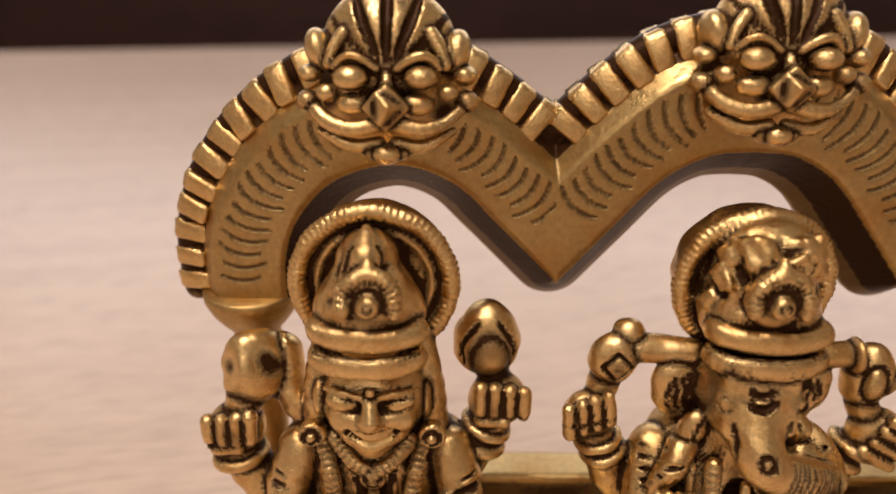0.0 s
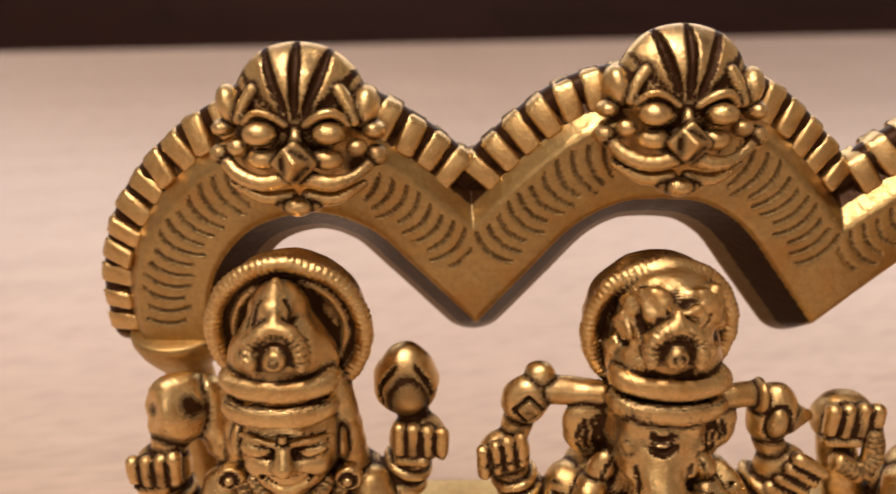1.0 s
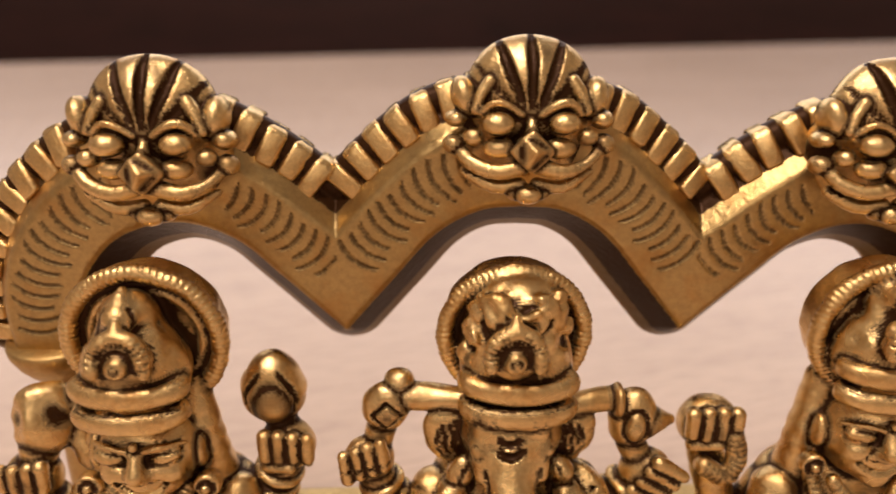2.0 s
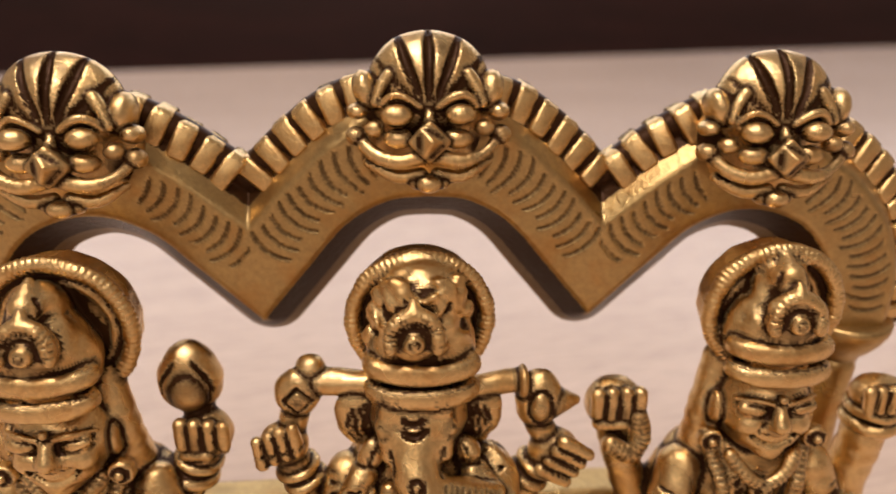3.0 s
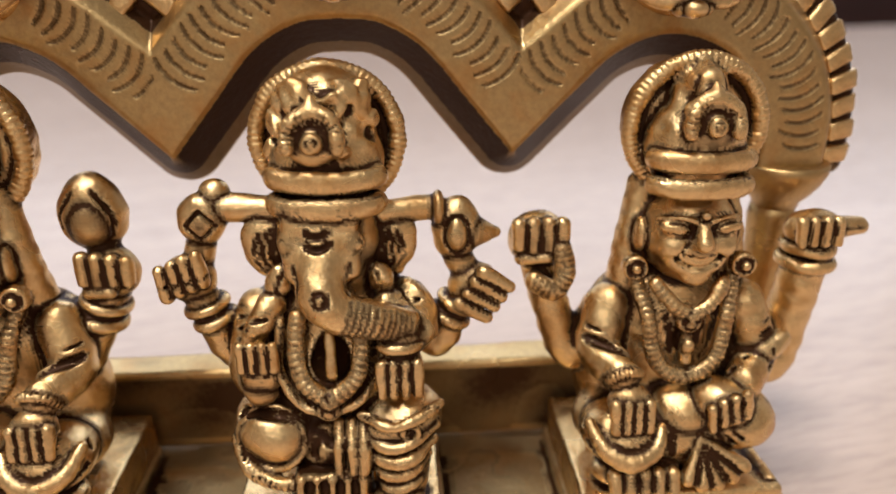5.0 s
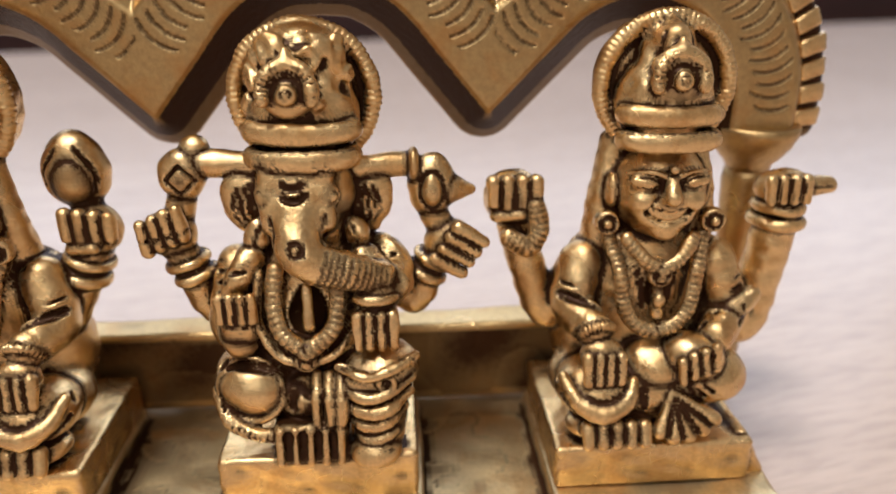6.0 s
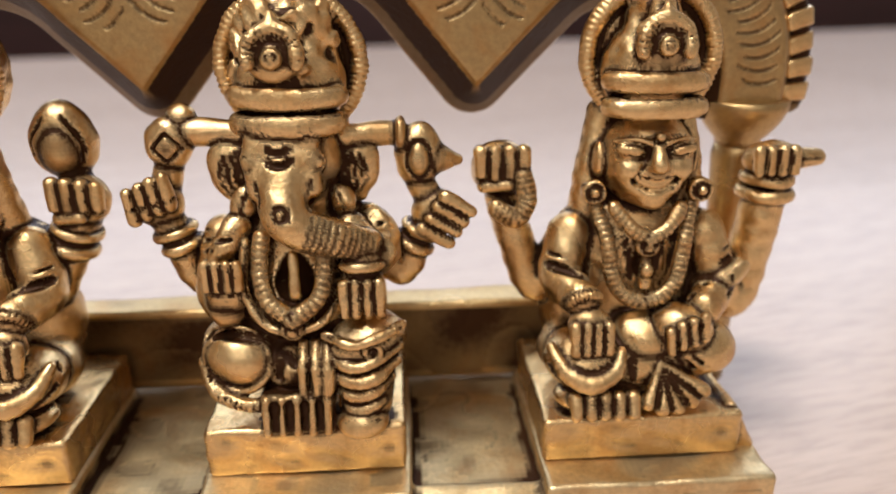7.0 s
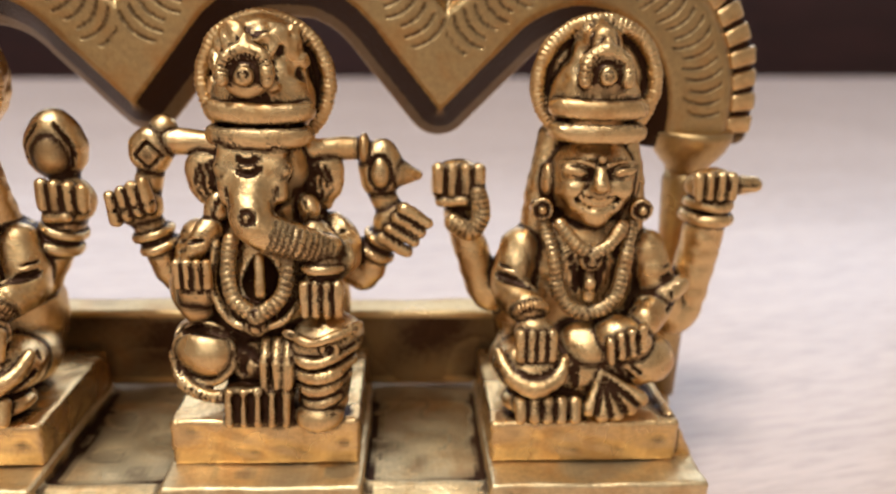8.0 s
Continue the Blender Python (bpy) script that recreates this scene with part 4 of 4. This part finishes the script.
def lotus_goddess():
    """The goddess whose raised hands hold two lotus buds."""
    c = seated_goddess("goddess", -1, 0.42, 0.03, -0.06)
    c.path([(0.9, 1.4, 4.3), (0.98, 1.38, 3.62), (1.34, 1.5, 4.2), (1.56, 1.54, 4.65)], 0.32, 0.27, 0.06)
    bracelet(c, (1.38, 1.5, 4.22), (0.35, 0, 1), 0.29, 0.09)
    bracelet(c, (1.47, 1.52, 4.44), (0.35, 0, 1), 0.28, 0.08)
    fist(c, 1.6, 1.52, 4.88, 0.38, 0.4)
    c.rod((1.56, 1.6, 5.1), (1.47, 1.72, 5.4), 0.22, 0.22, 0.04)
    lotus_bud(c, 1.44, 1.72, 5.65, 0.45)
    c.path([(-0.9, 1.4, 4.3), (-1.4, 1.4, 3.45), (-1.88, 1.48, 3.95), (-1.92, 1.5, 4.25)], 0.33, 0.28, 0.06)
    bracelet(c, (-1.9, 1.48, 3.96), (-0.1, 0, 1), 0.3, 0.09)
    fist(c, -1.9, 1.46, 4.42, 0.37, -0.3)
    c.rod((-1.84, 1.5, 4.65), (-1.65, 1.58, 5.1), 0.24, 0.26, 0.04)
    c.ball((-1.6, 1.58, 5.3), (0.44, 0.36, 0.52), 0.04)
    c.path([(-0.8, 1.5, 4.6), (-1.15, 1.6, 4.9), (-1.2, 1.7, 5.5)], 0.28, 0.2, 0.05)
    c.rough((-2.2, 0.9, 4.7), (-1.0, 2.0, 6.0), 0.11, 0.035, 5)
    return c


def elephant_god():
    """A four-armed seated figure with an elephant's head, its trunk curled to one side."""
    c = Cast((-2.45, -0.8, STEP - 0.05), (2.6, 2.6, 8.05), 0.026)
    plinth(c, 1.37, 2.02)
    c.ball((0, 1.6, 3.3), (1.15, 0.7, 1.5), 0.2)
    c.ball((0, 1.3, 4.3), (1.08, 0.72, 0.85), 0.2)
    c.ball((-0.02, 0.95, 3.6), (0.85, 0.72, 0.75), 0.15)
    halo(c, 0.03, 1.4, 6.70, 0.89)
    c.rod((0, 1.2, 4.8), (0, 1.1, 5.4), 0.6, 0.62, 0.1)
    c.ball((0, 1.05, 5.55), (0.66, 0.62, 0.62), 0.08)
    # brow, trunk and its rings
    c.pitch = 0.5
    c.block((-0.05, 0.68, 5.62), (0.47, 0.30, 0.5), 0.12, 0.08, (-12, 0, 0))
    trunk = [(-0.06, 0.68, 5.6), (-0.07, 0.5, 5.3), (-0.03, 0.25, 5.0), (0.2, 0.22, 4.8), (0.55, 0.30, 4.66), (0.92, 0.48, 4.48), (1.02, 0.55, 4.22)]
    c.path(trunk, [0.34, 0.32, 0.29, 0.27, 0.25, 0.21, 0.17], None, 0.09)
    wraps(c, trunk[3:6], (0.30, 0.245), 0.085, 0.026, 0.6, 2.2)
    c.ring((-0.05, -0.03, 5.1), 0.085, 0.04, 0.01, (66, 0, 0), carve=True, patina=1.0)
    for k in range(2):
        c.groove([(-0.22, 0.36 - 0.035 * k, 5.83 - 0.15 * k), (-0.14, 0.355 - 0.035 * k, 5.76 - 0.15 * k), (-0.03, 0.355 - 0.035 * k, 5.76 - 0.15 * k), (0.07, 0.36 - 0.035 * k, 5.83 - 0.15 * k)], 0.05, 0.9)
    for s, x in ((-1, -0.40), (1, 0.32)):
        c.ball((x + s * 0.06, 0.50, 5.62), (0.11, 0.12, 0.14), 0.04)
        c.ring((x + s * 0.08, 0.40, 5.62), 0.085, 0.02, 0.01, (90, 0, s * 50), carve=True, patina=0.6)
        c.groove([(x - s * 0.02, 0.32, 5.4), (x - s * 0.06, 0.24, 5.2), (x - s * 0.06, 0.18, 5.0)], 0.03, 0.6)
    c.pitch = 0.8
    crown(c, 0.03, 0.96, 6.36, 0.74, (-0.06, 0.46, 6.9), 7.5, 0.018, 1.0)
    # ears
    for s in (-1, 1):
        c.ball((s * 0.8, 1.12, 5.36), (0.34, 0.16, 0.46), 0.03, (0, s * 14, 0))
        for k in range(3):
            c.groove([(s * (0.62 + 0.13 * k), 0.96, 5.66 - 0.05 * k), (s * (0.74 + 0.12 * k), 0.94, 5.36 - 0.04 * k), (s * (0.66 + 0.1 * k), 0.98, 5.04)], 0.035, 0.85)
        c.ball((s * 0.66, 0.8, 4.98), (0.17, 0.15, 0.26), 0.03, (0, s * -20, 0))
        c.groove([(s * 0.58, 0.68, 5.16), (s * 0.66, 0.64, 4.98), (s * 0.62, 0.68, 4.78)], 0.025, 0.8)
        c.path([(s * 0.75, 0.75, 4.7), (s * 0.9, 0.6, 4.5), (s * 1.05, 0.62, 4.2)], 0.2, 0.14, 0.03)
    # the raised pair of arms
    c.path([(-0.95, 1.3, 4.3), (-1.4, 1.22, 3.8), (-1.66, 1.2, 4.4), (-1.8, 1.2, 4.7)], 0.27, 0.22, 0.05)
    bracelet(c, (-1.62, 1.2, 4.3), (-0.3, 0, 1), 0.25, 0.075)
    bracelet(c, (-1.7, 1.2, 4.5), (-0.3, 0, 1), 0.25, 0.07)
    c.ball((-1.86, 1.16, 4.92), (0.35, 0.25, 0.34), 0.03)
    fingers(c, (-1.88, 0.96, 4.86), (0.16, 0, 0.07), (-0.05, -0.02, 0.36), 4, 0.1)
    c.groove([(-2.2, 0.92, 4.9), (-1.88, 0.84, 4.95), (-1.56, 0.92, 5.06)], 0.025)
    c.rod((-1.74, 1.25, 5.15), (-1.66, 1.28, 5.5), 0.2, 0.2, 0.02)
    # the axe head in that hand, chased with a lozenge
    c.ball((-1.62, 1.22, 5.72), (0.32, 0.23, 0.36), 0.02, (0, 12, 0))
    c.block((-1.6, 1.02, 5.7), (0.16, 0.05, 0.16), 0.02, 0.005, (0, 45, 0), carve=True, patina=0.8)
    c.block((-1.6, 1.04, 5.7), (0.11, 0.06, 0.11), 0.03, 0.005, (0, 45, 0))
    c.ball((-1.44, 1.3, 6.06), (0.2, 0.18, 0.17), 0.03)
    c.rod((-0.66, 1.2, 5.84), (-1.32, 1.26, 5.86), 0.17, 0.2, 0.02)
    c.path([(0.95, 1.3, 4.3), (1.38, 1.22, 3.85), (1.62, 1.2, 4.35), (1.8, 1.2, 4.5)], 0.27, 0.22, 0.05)
    bracelet(c, (1.56, 1.2, 4.24), (0.5, 0, 1), 0.25, 0.075)
    bracelet(c, (1.68, 1.2, 4.42), (0.5, 0, 1), 0.25, 0.07)
    c.ball((1.9, 1.16, 4.7), (0.36, 0.26, 0.32), 0.03)
    fingers(c, (1.86, 0.95, 4.74), (0.1, 0, 0.15), (0.34, -0.02, -0.2), 4, 0.105)
    c.rod((0.66, 1.1, 5.8), (1.36, 1.26, 5.8), 0.155, 0.17, 0.02)
    c.ball((1.42, 1.22, 5.8), (0.1, 0.22, 0.24), 0.02)
    c.ball((1.66, 1.26, 5.48), (0.33, 0.26, 0.46), 0.03)
    c.ball((1.66, 1.02, 5.48), (0.2, 0.1, 0.3), 0.01, carve=True, patina=0.9)
    c.ball((1.66, 1.08, 5.46), (0.14, 0.12, 0.23), 0.01)
    c.rod((1.9, 1.3, 5.42), (2.2, 1.36, 5.38), 0.24, 0.08, 0.04)
    c.rod((1.68, 1.26, 5.1), (1.8, 1.22, 4.85), 0.2, 0.2, 0.03)
    # garland with its tassels
    for s, x in ((-1, -0.42), (1, 0.36)):
        line = [(x, 0.52, 4.62), (x + s * 0.02, 0.35, 4.2), (x - s * 0.08, 0.2, 3.85), (-0.04, 0.12, 3.62)]
        c.path(line, 0.115, 0.115, 0.015)
        wraps(c, line, (0.13, 0.13), 0.09, 0.024)
        c.path([(s * 0.62 - 0.02, 0.6, 4.55), (s * 0.66 - 0.02, 0.38, 4.0), (s * 0.4 - 0.04, 0.2, 3.55), (-0.05, 0.14, 3.4)], 0.06, 0.06, 0.015)
        c.groove([(s * 0.58 - 0.02, 0.48, 4.5), (s * 0.6 - 0.02, 0.3, 4.0), (s * 0.34 - 0.04, 0.12, 3.6)], 0.05)
    c.ball((-0.02, 0.4, 4.1), (0.26, 0.26, 0.36), 0.02, carve=True, patina=1.0)
    c.path([(-0.02, 0.42, 4.4), (0.0, 0.3, 3.9)], 0.07, 0.09, 0.01)
    c.ball((-0.06, 0.14, 3.45), (0.16, 0.1, 0.14), 0.015)
    c.ring((-0.06, 0.05, 3.45), 0.08, 0.022, 0.005, (90, 0, 0), carve=True, patina=1.0)
    # the front pair: a raised palm and a hand turned down
    c.path([(-1.0, 1.1, 4.45), (-1.12, 0.8, 3.85), (-0.95, 0.5, 3.62)], 0.3, 0.25, 0.05)
    for k in range(5):
        c.groove([(-1.28 + 0.05 * k, 0.66 - 0.06 * k, 4.15 + 0.14 * k), (-0.98 + 0.06 * k, 0.5, 4.25 + 0.12 * k)], 0.026, 0.85)
    c.ball((-0.92, 0.45, 3.85), (0.27, 0.2, 0.33), 0.03)
    fingers(c, (-0.92, 0.3, 4.02), (0.135, 0, 0), (0, 0.0, 0.32), 4, 0.075)
    c.groove([(-1.12, 0.28, 3.95), (-0.9, 0.22, 3.9), (-0.7, 0.28, 3.98)], 0.025)
    c.path([(1.0, 1.15, 4.5), (1.1, 0.8, 4.3), (0.88, 0.45, 4.3)], 0.32, 0.26, 0.05)
    c.rough((0.5, 0.3, 4.2), (1.5, 1.4, 5.2), 0.07, 0.03, 8)
    bracelet(c, (0.86, 0.42, 4.24), (0, -0.2, -1), 0.25, 0.07)
    c.ball((0.86, 0.38, 4.0), (0.3, 0.22, 0.25), 0.03)
    fingers(c, (0.86, 0.22, 4.05), (0.155, 0, 0), (0.0, -0.05, -0.42), 4, 0.088)
    # folds of the shawl over the shoulders
    for s in (-1, 1):
        for k in range(5):
            c.groove([(s * 0.7, 0.66 - 0.02 * k, 4.75 - 0.1 * k), (s * 0.98, 0.72 - 0.05 * k, 4.72 - 0.13 * k), (s * 1.22, 0.95 - 0.06 * k, 4.6 - 0.14 * k)], 0.028, 0.7)
    # legs: a folded thigh with a beaded hem, the other knee draped and its foot set down
    c.ball((-0.78, 0.72, 2.95), (0.62, 0.66, 0.5), 0.04)
    c.ring((-0.84, 0.28, 2.96), 0.44, 0.05, 0.02, (78, 0, -10))
    c.path([(-1.32, 0.45, 2.85), (-1.15, 0.2, 2.55), (-0.8, 0.06, 2.4), (-0.4, 0.02, 2.42), (0.1, 0.0, 2.55)], 0.1, 0.09, 0.02)
    for q in even3([(-1.32, 0.38, 2.85), (-1.15, 0.12, 2.55), (-0.8, -0.03, 2.4), (-0.4, -0.07, 2.42), (0.1, -0.08, 2.55)], 0.085):
        c.groove([(q[0] - 0.02, q[1], q[2] - 0.11), (q[0] + 0.02, q[1], q[2] + 0.1)], 0.018, 0.85)
    c.ball((-0.05, 0.5, 2.8), (0.55, 0.45, 0.42), 0.05)
    c.ball((0.85, 0.52, 3.14), (0.58, 0.58, 0.36), 0.04)
    c.path([(0.85, 0.35, 2.95), (0.86, 0.28, 2.5), (0.84, 0.2, 2.2)], 0.4, 0.33, 0.05)
    for k, (z, r) in enumerate(((3.38, 0.07), (3.05, 0.075), (2.82, 0.09), (2.6, 0.085), (2.4, 0.08))):
        w = 0.52 - 0.06 * k
        c.path([(0.86 - w, 0.2 - 0.02 * k, z - 0.04), (0.7, -0.06, z - 0.07), (0.98, -0.08, z + 0.0), (0.86 + w, 0.22, z + 0.07)], r, r, 0.015)
    c.ring((0.98, -0.06, 3.2), 0.1, 0.04, 0.01, (90, 0, 0))
    for k in range(3):
        c.path([(0.05 + 0.16 * k, 0.25, 3.2), (0.04 + 0.17 * k, 0.05, 2.9), (0.05 + 0.15 * k, 0.0, 2.6)], 0.08, 0.09, 0.015)
    c.groove([(0.14, 0.05, 3.15), (0.13, -0.06, 2.6)], 0.035)
    # pitch in the deep creases over the thighs and beside the garland
    c.path([(-1.22, 0.52, 3.2), (-0.8, 0.26, 3.34), (-0.4, 0.22, 3.25), (-0.05, 0.1, 2.98)], 0.09, 0.08, 0.03, True, 1.0)
    c.path([(0.62, 0.42, 4.3), (0.6, 0.28, 3.9), (0.52, 0.18, 3.55)], 0.1, 0.08, 0.03, True, 1.0)
    c.path([(0.25, 0.1, 3.3), (0.7, 0.0, 3.5), (1.3, 0.12, 3.42)], 0.06, 0.06, 0.02, True, 1.0)
    c.path([(-0.3, 0.12, 2.75), (-0.28, 0.1, 2.95), (-0.05, 0.06, 3.1)], 0.07, 0.07, 0.02, True, 0.9)
    c.block((-0.05, 0.2, 2.25), (0.5, 0.24, 0.3), 0.06, 0.02, patina=0.7)
    fingers(c, (-0.06, -0.03, 2.48), (0.2, 0, 0), (0, -0.1, -0.42), 5, 0.072)
    for k in range(4):
        c.groove([(-0.36 + 0.2 * k, -0.06, 2.42), (-0.36 + 0.2 * k, -0.16, 2.1)], 0.062)
    c.ball((0.8, 0.0, 2.12), (0.36, 0.3, 0.22), 0.03)
    c.groove([(0.5, -0.2, 2.24), (0.78, -0.28, 2.32), (1.08, -0.2, 2.24)], 0.03)
    c.rough((-1.5, -0.3, 2.2), (1.5, 0.6, 3.6), 0.16, 0.012, 4)
    return c


for make, name, x, label in (
    (lotus_goddess, "goddess_statue", -4.62, "small antiqued brass statue of a seated goddess holding lotus buds"),
    (elephant_god, "elephant_headed_statue", 0.0, "small antiqued brass statue of a seated elephant-headed god"),
    (flute_goddess, "goddess_statue", 4.75, "small antiqued brass statue of a smiling seated goddess with raised fists"),
):
    cast = make()
    cast.rough((-2.7, -0.8, STEP), (3.0, 2.6, 8.0), 0.06, 0.006, 9, 0.2)
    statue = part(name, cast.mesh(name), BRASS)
    statue.location = (x * CM, 0, 0)
    tagged(statue, label, "statue", "deities on the shrine stand")
